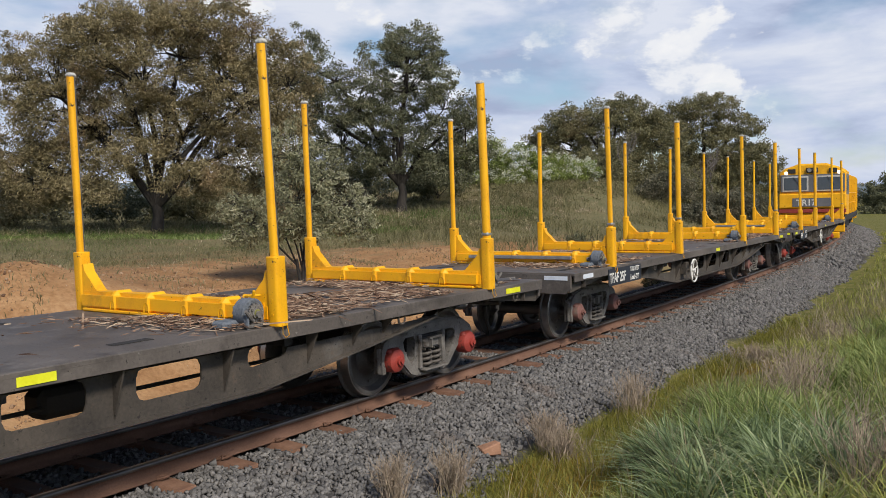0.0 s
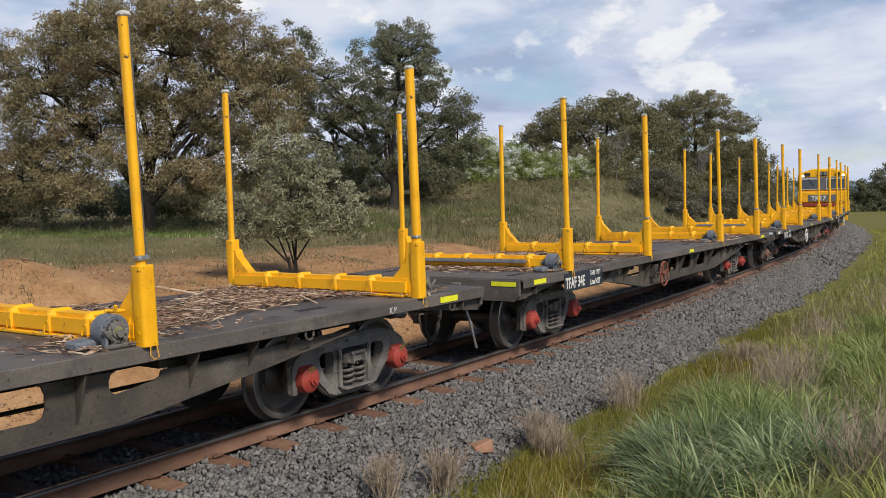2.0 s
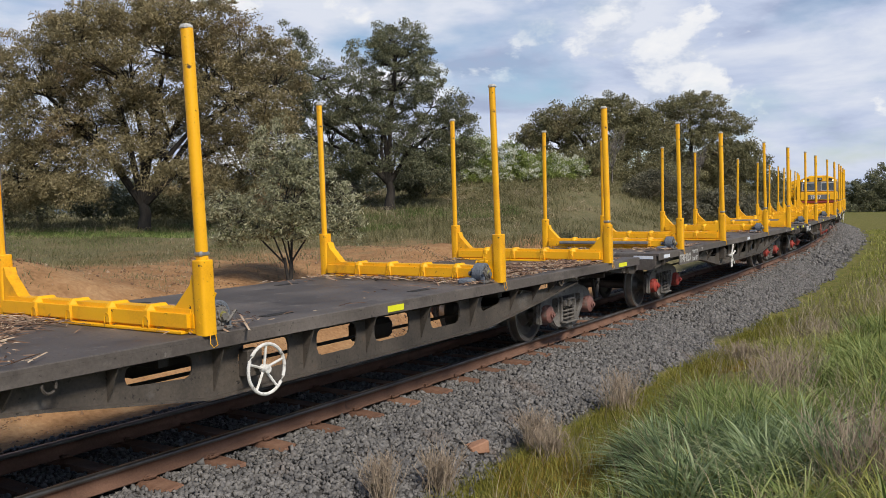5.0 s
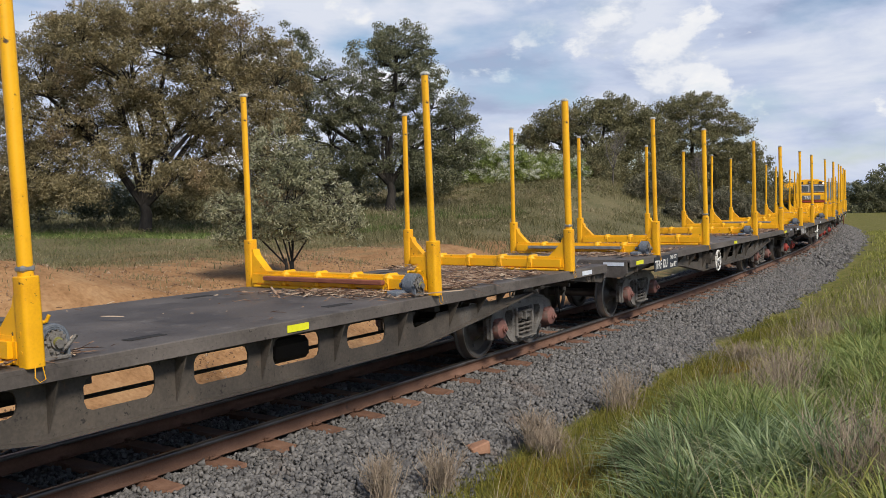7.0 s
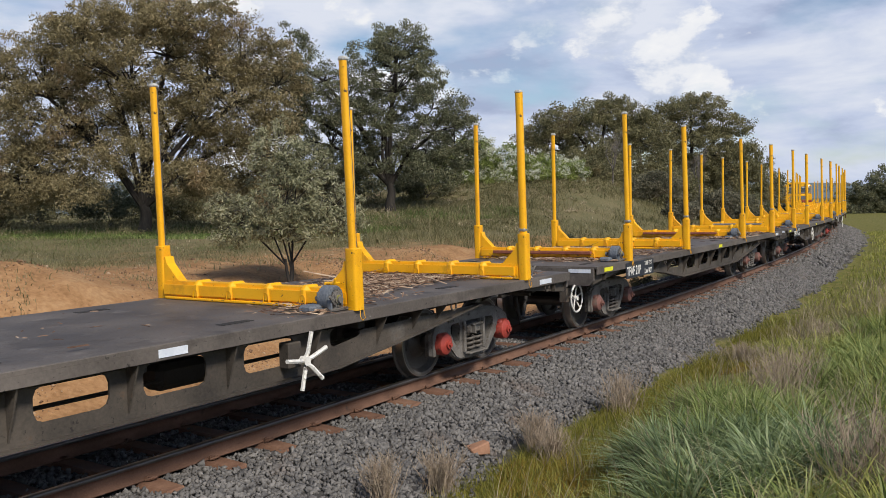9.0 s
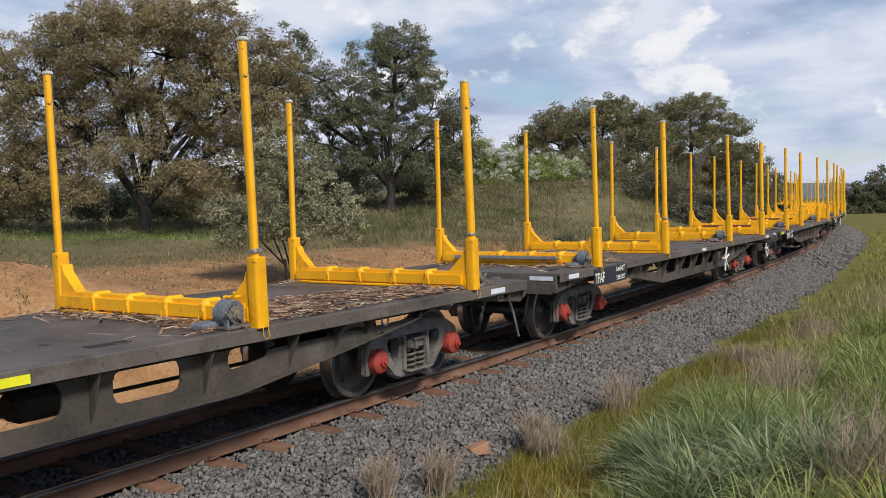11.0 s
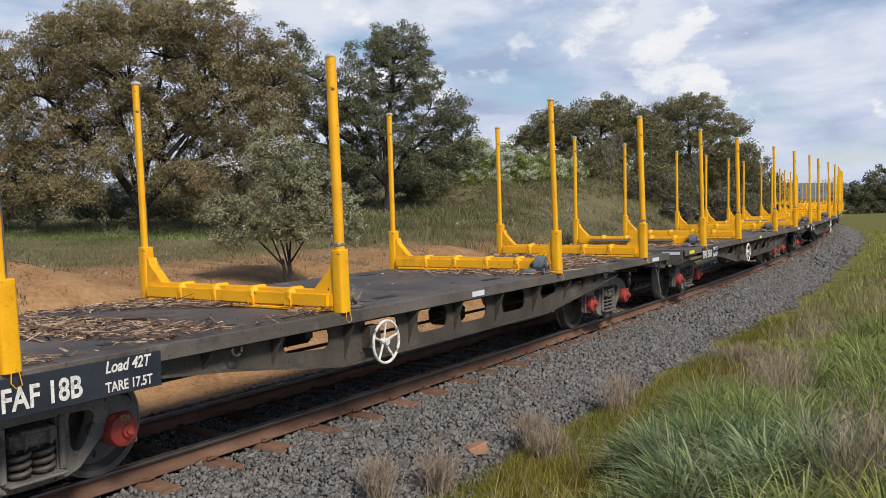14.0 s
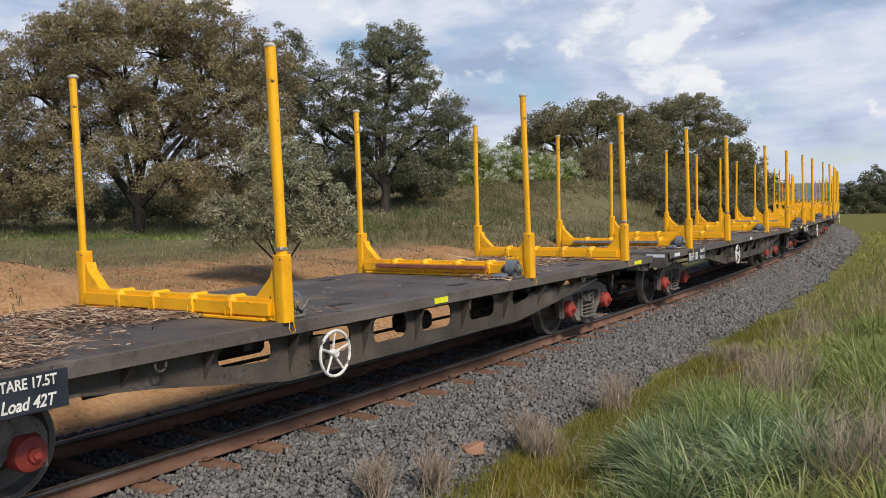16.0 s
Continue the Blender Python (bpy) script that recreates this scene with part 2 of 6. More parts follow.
def ground_material():
    """Bare orange earth on the cutting, dull grass higher up, olive grass beside the line: picked by a mask attribute of the sheet."""
    m = bpy.data.materials.new("ground")
    m.use_nodes = True
    n, l = m.node_tree.nodes, m.node_tree.links
    b = n["Principled BSDF"]
    b.inputs["Roughness"].default_value = 0.95
    b.inputs["Specular IOR Level"].default_value = 0.2
    co = n.new("ShaderNodeTexCoord")

    def tex(scale, detail=7, rough=0.6):
        t = n.new("ShaderNodeTexNoise")
        t.inputs["Scale"].default_value, t.inputs["Detail"].default_value, t.inputs["Roughness"].default_value = scale, detail, rough
        l.new(co.outputs["Object"], t.inputs["Vector"])
        return t.outputs["Fac"]

    def ramp(v, stops):
        r = n.new("ShaderNodeValToRGB")
        while len(r.color_ramp.elements) < len(stops):
            r.color_ramp.elements.new(0.5)
        for e, (p, c) in zip(r.color_ramp.elements, stops):
            e.position, e.color = p, (*c, 1)
        l.new(v, r.inputs[0])
        return r.outputs[0]

    def mix(f, a, c):
        x = n.new("ShaderNodeMix")
        x.data_type = "RGBA"
        l.new(f, x.inputs[0])
        l.new(a, x.inputs[6])
        l.new(c, x.inputs[7])
        return x.outputs[2]

    def edge(attribute):
        a = n.new("ShaderNodeAttribute")
        a.attribute_name = attribute
        s = n.new("ShaderNodeMath")
        s.operation = "MULTIPLY_ADD"
        l.new(tex(1.1, 8, 0.7), s.inputs[0])
        s.inputs[1].default_value = 0.9
        l.new(a.outputs["Fac"], s.inputs[2])
        r = n.new("ShaderNodeMapRange")
        r.inputs["From Min"].default_value, r.inputs["From Max"].default_value = 0.82, 1.08
        l.new(s.outputs[0], r.inputs["Value"])
        return r.outputs[0]

    grass = ramp(tex(0.5), [(0.32, (0.078, 0.085, 0.034)), (0.5, (0.135, 0.125, 0.058)), (0.68, (0.21, 0.165, 0.09))])
    fine = ramp(tex(9), [(0.3, (0.075, 0.072, 0.030)), (0.7, (0.27, 0.22, 0.13))])
    half = n.new("ShaderNodeValue")
    half.outputs[0].default_value = 0.45
    grass = mix(half.outputs[0], grass, fine)
    earth = ramp(tex(1.6), [(0.30, (0.215, 0.108, 0.045)), (0.5, (0.36, 0.195, 0.088)), (0.7, (0.48, 0.30, 0.155))])
    earth2 = ramp(tex(14), [(0.3, (0.15, 0.075, 0.034)), (0.7, (0.46, 0.28, 0.145))])
    earth = mix(half.outputs[0], earth, earth2)
    brown = ramp(tex(30), [(0.3, (0.035, 0.032, 0.031)), (0.7, (0.095, 0.089, 0.087))])
    verge = ramp(tex(5), [(0.3, (0.075, 0.085, 0.018)), (0.5, (0.15, 0.145, 0.034)), (0.7, (0.25, 0.20, 0.085))])
    grass = mix(edge("verge"), grass, verge)
    colour = mix(edge("earth"), grass, earth)
    colour = mix(edge("stony"), colour, brown)
    l.new(colour, b.inputs["Base Color"])
    bp = n.new("ShaderNodeBump")
    bp.inputs["Strength"].default_value, bp.inputs["Distance"].default_value = 0.6, 0.06
    l.new(tex(7, 9, 0.65), bp.inputs["Height"])
    l.new(bp.outputs[0], b.inputs["Normal"])
    return m


GROUND = ground_material()


# ---- mesh helpers ----
def part(name, bm, mat, parent=None, label="", at=None, smooth=False):
    """Links a bmesh as one mesh object under a thing or part."""
    me = bpy.data.meshes.new(name)
    bm.to_mesh(me)
    bm.free()
    me.materials.append(mat)
    if smooth:
        me.shade_smooth()
        me.set_sharp_from_angle(angle=radians(38))
    ob = new(name, me)
    if parent:
        ob.parent = parent
    if at is not None:
        ob.matrix_basis = at
    if label:
        ob["label"] = label
    return ob


def share(ob, parent, at):
    """Another object on the same mesh."""
    o = new(ob.name.split(".")[0], ob.data)
    o.parent, o.matrix_basis = parent, at
    if "label" in ob:
        o["label"] = ob["label"]
    return o


def numpy_mesh(name, verts, faces, mat, smooth=False):
    """A mesh object from arrays; faces: one array of triangles or quads."""
    me = bpy.data.meshes.new(name)
    k = faces.shape[1]
    me.vertices.add(len(verts))
    me.vertices.foreach_set("co", np.asarray(verts, np.float32).ravel())
    me.loops.add(faces.size)
    me.loops.foreach_set("vertex_index", faces.astype(np.int32).ravel())
    me.polygons.add(len(faces))
    me.polygons.foreach_set("loop_start", np.arange(0, faces.size, k, dtype=np.int32))
    me.update(calc_edges=True)
    if smooth:
        me.shade_smooth()
    me.materials.append(mat)
    return me


def box(bm, c, s, bevel=0.0, m=None, steps=1):
    r = bmesh.ops.create_cube(bm, size=1.0)
    vs = r["verts"]
    for v in vs:
        v.co = Vector((c[0] + v.co.x * s[0], c[1] + v.co.y * s[1], c[2] + v.co.z * s[2]))
    if m is not None:
        bmesh.ops.transform(bm, matrix=m, verts=vs)
    if bevel:
        es = list({e for v in vs for e in v.link_edges})
        bmesh.ops.bevel(bm, geom=es, offset=bevel, segments=steps, affect="EDGES")
    return bm


def square_tube(bm, w, d, z0, z1, r, x=0.0, steps=3):
    """An upright bar of rounded square section."""
    turn = [(sx, sy, q + k * 90 / steps) for sx, sy, q in ((1, 1, 0), (-1, 1, 90), (-1, -1, 180), (1, -1, 270)) for k in range(steps + 1)]
    rows = []
    for z, inset in ((z0, .004), (z0 + .004, 0), (z1 - .006, 0), (z1, .006)):
        rows.append([bm.verts.new((x + sx * (w / 2 - r) + (r - inset) * math.cos(radians(a)), sy * (d / 2 - r) + (r - inset) * math.sin(radians(a)), z)) for sx, sy, a in turn])
    n = len(turn)
    for lo, hi in zip(rows, rows[1:]):
        for k in range(n):
            bm.faces.new((lo[k], lo[(k + 1) % n], hi[(k + 1) % n], hi[k]))
    bm.faces.new(rows[0][::-1])
    bm.faces.new(rows[-1])
    return bm


def tube(bm, points, radii, seg=8, caps=True):
    """A tapered tube through points."""
    pts = [Vector(p) for p in points]
    if isinstance(radii, (int, float)):
        radii = [radii] * len(pts)
    rings = []
    for i, p in enumerate(pts):
        d = (pts[min(i + 1, len(pts) - 1)] - pts[max(i - 1, 0)]).normalized()
        a = d.cross(Vector((0, 0, 1)) if abs(d.z) < 0.9 else Vector((1, 0, 0))).normalized()
        b = d.cross(a)
        rings.append([bm.verts.new(p + (a * math.cos(2 * math.pi * k / seg) + b * math.sin(2 * math.pi * k / seg)) * radii[i]) for k in range(seg)])
    for r0, r1 in zip(rings, rings[1:]):
        for k in range(seg):
            bm.faces.new((r0[k], r0[(k + 1) % seg], r1[(k + 1) % seg], r1[k]))
    if caps:
        bm.faces.new(rings[0][::-1])
        bm.faces.new(rings[-1])
    return bm


def lathe(bm, profile, seg=28, axis="y"):
    """Turns (along, radius) pairs round an axis."""
    rings = []
    for a, r in profile:
        ring = []
        for k in range(seg):
            t = 2 * math.pi * k / seg
            u, v = r * math.cos(t), r * math.sin(t)
            ring.append(bm.verts.new({"y": (u, a, v), "x": (a, u, v), "z": (u, v, a)}[axis]))
        rings.append(ring)
    for r0, r1 in zip(rings, rings[1:]):
        for k in range(seg):
            bm.faces.new((r0[k], r0[(k + 1) % seg], r1[(k + 1) % seg], r1[k]))
    bm.faces.new(rings[0][::-1])
    bm.faces.new(rings[-1])
    return bm


def plate_xz(bm, outline, holes, y, thick):
    """A plate in the xz plane with holes, from y to y + thick."""
    edges, first = [], len(bm.verts)
    for loop in (outline, *holes):
        vs = [bm.verts.new((x, y, z)) for x, z in loop]
        edges += [bm.edges.new((a, b)) for a, b in zip(vs, vs[1:] + vs[:1])]
    r = bmesh.ops.triangle_fill(bm, use_beauty=True, use_dissolve=False, edges=edges, normal=(0, -1, 0))
    faces = [g for g in r["geom"] if isinstance(g, bmesh.types.BMFace)]
    ex = bmesh.ops.extrude_face_region(bm, geom=faces)
    bmesh.ops.translate(bm, verts=[g for g in ex["geom"] if isinstance(g, bmesh.types.BMVert)], vec=(0, thick, 0))
    bmesh.ops.recalc_face_normals(bm, faces=bm.faces)
    return bm


def rounded(x0, x1, z0, z1, r, skew=0.0):
    """A hole with cut corners; skew lifts the far lower corner."""
    c = r * 0.3
    return [(x0 + r, z0), (x1 - r, z0 + skew), (x1 - c, z0 + c + skew), (x1, z0 + r + skew), (x1, z1 - r), (x1 - c, z1 - c), (x1 - r, z1), (x0 + r, z1), (x0 + c, z1 - c),
            (x0, z1 - r), (x0, z0 + r), (x0 + c, z0 + c)]


def lettering(words, size, mat, parent, at, squeeze=0.8, label="", shear=0.0):
    cu = bpy.data.curves.new("lettering", "FONT")
    cu.body, cu.size, cu.extrude, cu.shear, cu.offset = words, size, 0.001, shear, size * .022
    tmp = new("lettering", cu)
    me = bpy.data.meshes.new_from_object(tmp)
    bpy.data.objects.remove(tmp)
    bpy.data.curves.remove(cu)
    me.transform(Matrix.Diagonal((squeeze, 1, 1, 1)))
    me.materials.clear()
    me.materials.append(mat)
    ob = new("lettering", me)
    ob.parent, ob.matrix_basis = parent, at
    if label:
        ob["label"] = label
    return ob


# ---- the line of the track: straight past the camera, then a bend to the left ----
TH0, K0, K2, S1, DIST = 0.6117, 0.0021, 0.00002, 35.0, 6.475
STEP = 0.25
_s = np.arange(-140, 260 + STEP, STEP)


def heading(s):
    u = np.clip(s, 0, S1)
    return TH0 - K0 * u - K2 * u * u - (K0 + 2 * K2 * S1) * np.maximum(s - S1, 0) - K0 * np.minimum(s, 0)


_mid = heading(_s[:-1] + STEP / 2)
_x = np.concatenate([[0], np.cumsum(np.sin(_mid) * STEP)])
_y = np.concatenate([[0], np.cumsum(np.cos(_mid) * STEP)])
_zero = int(round(140 / STEP))
_x += -DIST * math.cos(TH0) - _x[_zero]
_y += DIST * math.sin(TH0) - _y[_zero]


def track(s, lat=0.0):
    """World x, y at s along the line and lat to its right."""
    h = heading(s)
    return np.interp(s, _s, _x) + np.cos(h) * lat, np.interp(s, _s, _y) - np.sin(h) * lat


def track_coords(x, y):
    """Nearest s and lateral offset of points, by the sampled line."""
    x, y = np.asarray(x, float), np.asarray(y, float)
    best = np.full(x.shape, 1e18)
    idx = np.zeros(x.shape, int)
    for i in range(0, len(_s), 4):
        d = (x - _x[i]) ** 2 + (y - _y[i]) ** 2
        near = d < best
        best[near], idx[near] = d[near], i
    h = heading(_s[idx])
    dx, dy = x - _x[idx], y - _y[idx]
    return _s[idx] + dx * np.sin(h) + dy * np.cos(h), dx * np.cos(h) - dy * np.sin(h)


RAIL_H, GAUGE_HALF = 0.145, 0.566


def lumps(x, y, scale, seed):
    """Cheap smooth unevenness."""
    rng = np.random.RandomState(seed)
    out = np.zeros(np.shape(x))
    for _ in range(7):
        a, f, p = rng.rand() * 6.283, scale * (0.6 + rng.rand()), rng.rand() * 6.283
        out += np.sin((x * math.cos(a) + y * math.sin(a)) * f + p)
    return out / 7


def ground_z(x, y, s=None, lat=None):
    x, y = np.asarray(x, float), np.asarray(y, float)
    if s is None:
        s, lat = track_coords(x, y)
    left = np.interp(-lat, [0, 1.25, 2.2, 2.9, 3.6, 4.6, 5.6, 8, 14, 25, 60, 200, 1000], [-.19, -.19, -.52, -.50, -.15, 0.50, 0.78, .84, 1.0, 1.15, 1.2, 0.6, -2])
    right = np.interp(lat, [0, 1.25, 2.3, 3.0, 4.2, 6.5, 10, 40, 120, 1000], [-.19, -.19, -.48, -.44, -.22, .28, .35, -.3, -.8, -3])
    z = np.where(lat < 0, left, right)
    far_s = np.clip((s - 30) / 40, 0, 1)
    z = np.where(lat > 2.3, z * (1 - far_s) + far_s * np.minimum(z, -.45), z)
    z = np.where(lat < -2.3, z * (1 - 0.75 * far_s) + 0.75 * far_s * np.minimum(z, -.35), z)
    z = z + 2.75 * np.exp(-(((x - 5.0) / np.where(x > 5, 14.0, 11.5)) ** 2 + ((y - 50) / 11.5) ** 2)) * np.clip((-lat - 4) / 6.5, 0, 1)
    rough = np.clip((np.abs(lat) - 2.4) / 1.5, 0, 1)
    z = z + rough * (0.07 * lumps(x, y, 1.3, 3) + 0.10 * lumps(x, y, 0.45, 4))
    gully = np.clip((-lat - 2.8) / 1.0, 0, 1) * np.clip((10 + lat) / 3, 0, 1)
    z = z + gully * (0.17 * lumps(x, y, 1.9, 13) + 0.07 * lumps(x, y, 5.0, 14))
    hummock = np.clip((-lat - 9) / 5, 0, 1)
    z = z + hummock * (0.16 * lumps(x, y, 0.8, 15) + 0.10 * lumps(x, y, 2.0, 16))
    near_mound = np.exp(-(((x + 5.6) / 2.2) ** 2 + ((y - 12.3) / 1.5) ** 2))
    return z + 0.45 * near_mound * np.clip((-lat - 3.2) / 1.2, 0, 1)


def ground_sheet():
    """One sheet from the track's foot to the horizon, in rows along the line."""
    ss = np.concatenate([np.arange(-139, -12, 4), np.arange(-12, 45, 0.3), np.arange(45, 150, 2.5), np.arange(150, 259, 8)])
    ll = np.concatenate([[-1000, -600, -300, -150, -100, -70], np.arange(-50, -16, 2.0), np.arange(-16, -2, 0.3), np.arange(-2, 2, 0.33), np.arange(2, 9, 0.3), np.arange(9, 40, 2.5), [60, 100, 150, 300, 600, 1000]])
    S, L = np.meshgrid(ss, ll, indexing="ij")
    X, Y = track(S, L)
    Z = ground_z(X, Y, S, L)
    nS, nL = S.shape
    i = np.arange(nS * nL).reshape(nS, nL)
    quads = np.stack([i[:-1, :-1], i[:-1, 1:], i[1:, 1:], i[1:, :-1]], -1).reshape(-1, 4)
    keep = np.abs(L[:-1, :-1]).reshape(-1) < 130
    me = numpy_mesh("ground", np.stack([X, Y, Z], -1).reshape(-1, 3), quads[keep], GROUND, True)
    mask = np.interp(-L, [1.9, 2.4, 5.0, 7.0, 9.5, 14, 20, 30], [0, 1, 1, .70, .50, .36, .2, 0]) * np.interp(S, [-20, 8, 22, 34], [1, 1, .75, .1]) + 0.25 * np.exp(-((L - 4) / 2.0) ** 2) * np.clip((S - 14) / 8, 0, 1)
    stony = np.interp(np.abs(L), [1.9, 2.6], [1, 0])
    verge = np.interp(L, [1.5, 2.2], [0, 1]) * 1.0
    for name, values in (("earth", mask), ("stony", stony), ("verge", verge)):
        at = me.attributes.new(name, "FLOAT", "POINT")
        at.data.foreach_set("value", values.astype(np.float32).ravel())
    ob = new("ground", me)
    tagged(ob, "orange earth cutting and dull grassy ground beside the railway", "ground", kind="structure")
    far = bmesh.new()
    bmesh.ops.create_circle(far, cap_ends=True, radius=3000, segments=64)
    bmesh.ops.translate(far, verts=far.verts, vec=(0, 0, -1.6))
    tagged(part("ground_far", far, GROUND), "distant flat paddock ground reaching the horizon", "ground", kind="structure")


ground_sheet()


# ---- track ----
def build_track():
    ss = np.concatenate([np.arange(-60, 60, 0.5), np.arange(60, 200, 1.5)])
    profile = [(-.062, -RAIL_H), (-.062, -RAIL_H + .012), (-.010, -RAIL_H + .032), (-.010, -.042), (-.033, -.032), (-.033, -.006), (-.026, 0), (.026, 0), (.033, -.006), (.033, -.032),
               (.010, -.042), (.010, -RAIL_H + .032), (.062, -RAIL_H + .012), (.062, -RAIL_H)]
    root = tagged(new("railway_track"), "rusty narrow-gauge railway track on grey ballast", "railway track", kind="structure")
    for side in (1, -1):
        V = []
        for o, z in profile:
            X, Y = track(ss, side * GAUGE_HALF + o)
            V.append(np.stack([X, Y, np.full_like(X, z)], -1))
        V = np.stack(V, 1)
        n, k = V.shape[:2]
        i = np.arange(n * k).reshape(n, k)
        faces = np.stack([i[:-1, :], np.roll(i, -1, 1)[:-1, :], np.roll(i, -1, 1)[1:, :], i[1:, :]], -1)
        me = numpy_mesh("rail", V.reshape(-1, 3), faces.reshape(-1, 4), RAILSIDE)
        me.materials.append(RAILHEAD)
        col = np.tile(np.arange(k), n - 1)
        me.polygons.foreach_set("material_index", np.isin(col, (4, 5, 6, 7, 8)).astype(np.int32))
        ob = new("rail", me)
        ob.parent = root
        ob["label"] = "rusty steel rail with a worn bright head"
    sl = bmesh.new()
    # pressed steel trough: top plate, sloping flanks, turned-down ends
    prof = [(-.125, -.06), (-.08, 0), (.08, 0), (.125, -.06)]
    rows = []
    for y, dz in ((-1.0, -.10), (-.95, -.012), (-.7, 0), (.7, 0), (.95, -.012), (1.0, -.10)):
        rows.append([sl.verts.new((x, y, z + dz)) for x, z in prof])
    for a, b in zip(rows, rows[1:]):
        for k in range(3):
            sl.faces.new((a[k], a[k + 1], b[k + 1], b[k]))
    sl.faces.new(rows[0])
    sl.faces.new(rows[-1][::-1])
    bmesh.ops.recalc_face_normals(sl, faces=sl.faces)
    first = part("sleeper", sl, SLEEPER, root)
    clip = bmesh.new()
    tube(clip, [(-.05, .0, .012), (-.03, .035, .03), (.02, .04, .032), (.05, .01, .02), (.02, -.02, .03), (-.04, -.03, .02)], 0.011, 6)
    box(clip, (0, -.035, .012), (.07, .03, .03), 0.006)
    clip_ob = part("rail_clip", clip, RAILSIDE, root, at=pose(0, 0, -3))
    top = -RAIL_H - .004
    for i in range(-8, 190):
        s = 3.70 + 0.6513 * i
        x, y = track(s, 0.0)
        h = heading(s)
        rz = 90 - math.degrees(float(h))
        m = pose(float(x), float(y), top, 0, 0, rz + random.uniform(-1, 1))
        if i == -8:
            first.matrix_basis = m
        else:
            share(first, root, m)
        if -4 <= i < 50:
            for lat, turn in ((GAUGE_HALF + .085, 0), (GAUGE_HALF - .085, 180), (-GAUGE_HALF + .085, 0)):
                x, y = track(s, lat)
                share(clip_ob, root, pose(float(x), float(y), top, 0, 0, rz + 180 + turn + random.uniform(-8, 8)))
    bpy.data.objects.remove(clip_ob)


def stone_shapes(count, rng):
    """Angular broken stones: blocks with uneven corners."""
    base = np.array([(i, j, k) for i in (-.72, .72) for j in (-.62, .62) for k in (-.5, .5)], float)
    faces = np.array([(0, 1, 3), (0, 3, 2), (4, 6, 7), (4, 7, 5), (0, 4, 5), (0, 5, 1), (2, 3, 7), (2, 7, 6), (0, 2, 6), (0, 6, 4), (1, 5, 7), (1, 7, 3)])
    v = base[None] * (0.45 + 0.85 * rng.rand(count, 8, 1)) + rng.normal(0, .1, (count, 8, 3))
    v *= 0.75 + 0.6 * rng.rand(count, 1, 3)
    q = rng.normal(size=(count, 4))
    q /= np.linalg.norm(q, axis=1)[:, None]
    w, x, y, z = q.T
    R = np.stack([1 - 2 * (y * y + z * z), 2 * (x * y - z * w), 2 * (x * z + y * w), 2 * (x * y + z * w), 1 - 2 * (x * x + z * z), 2 * (y * z - x * w), 2 * (x * z - y * w), 2 * (y * z + x * w), 1 - 2 * (x * x + y * y)], -1).reshape(-1, 3, 3)
    return np.einsum("nij,nkj->nki", R, v), faces


def build_ballast():
    rng = np.random.RandomState(5)
    parts = []
    for s0, s1, per, size in ((-14, -1, 160, .042), (-1, 15, 1150, .0250), (15, 30, 480, .031), (30, 70, 70, .055)):
        n = int((s1 - s0) * 5.0 * per)
        s, lat = rng.uniform(s0, s1, n), rng.uniform(-2.4, 2.75, n)
        under = (np.abs(np.abs(lat) - GAUGE_HALF) < .055)
        edge = np.clip((2.42 + .45 * lumps(s, s * 0, 2.2, 8) - lat) / .35, 0, 1)
        keep = ~under & (rng.rand(n) < edge) & ((lat > -1.2) | (rng.rand(n) < .7))
        ph = np.abs(((s - 3.70) / 0.6513 + .5) % 1 - .5) * 0.6513
        keep &= ~((ph < .13) & (np.abs(lat) < .98) & (rng.rand(n) < .93))
        s, lat = s[keep], lat[keep]
        parts.append((s, lat, size * (0.6 + .8 * rng.rand(len(s)))))
    s, lat, size = (np.concatenate(a) for a in zip(*parts))
    x, y = track(s, lat)
    z = ground_z(x, y, s, lat) + rng.uniform(-.006, .022, len(s)) + 0.02 * lumps(x, y, 4, 9)
    v, f = stone_shapes(len(s), rng)
    v = v * size[:, None, None] + np.stack([x, y, z], -1)[:, None]
    faces = (f[None] + (np.arange(len(s)) * 8)[:, None, None]).reshape(-1, 3)
    ob = new("ballast", numpy_mesh("ballast", v.reshape(-1, 3), faces, STONE))
    tagged(ob, "crushed grey basalt ballast heaped along the track", "ballast", kind="stuff")


build_track()
build_ballast()

# ---- log wagons ----
HALF_L, HALF_W, DECK_Z, BOGIE, WHEELBASE = 6.72, 1.36, 1.05, 4.97, 1.37
STANDS = [(-5.36, -1), (-2.21, 1), (2.25, -1), (5.50, 1)]
WHEEL_R = 0.40


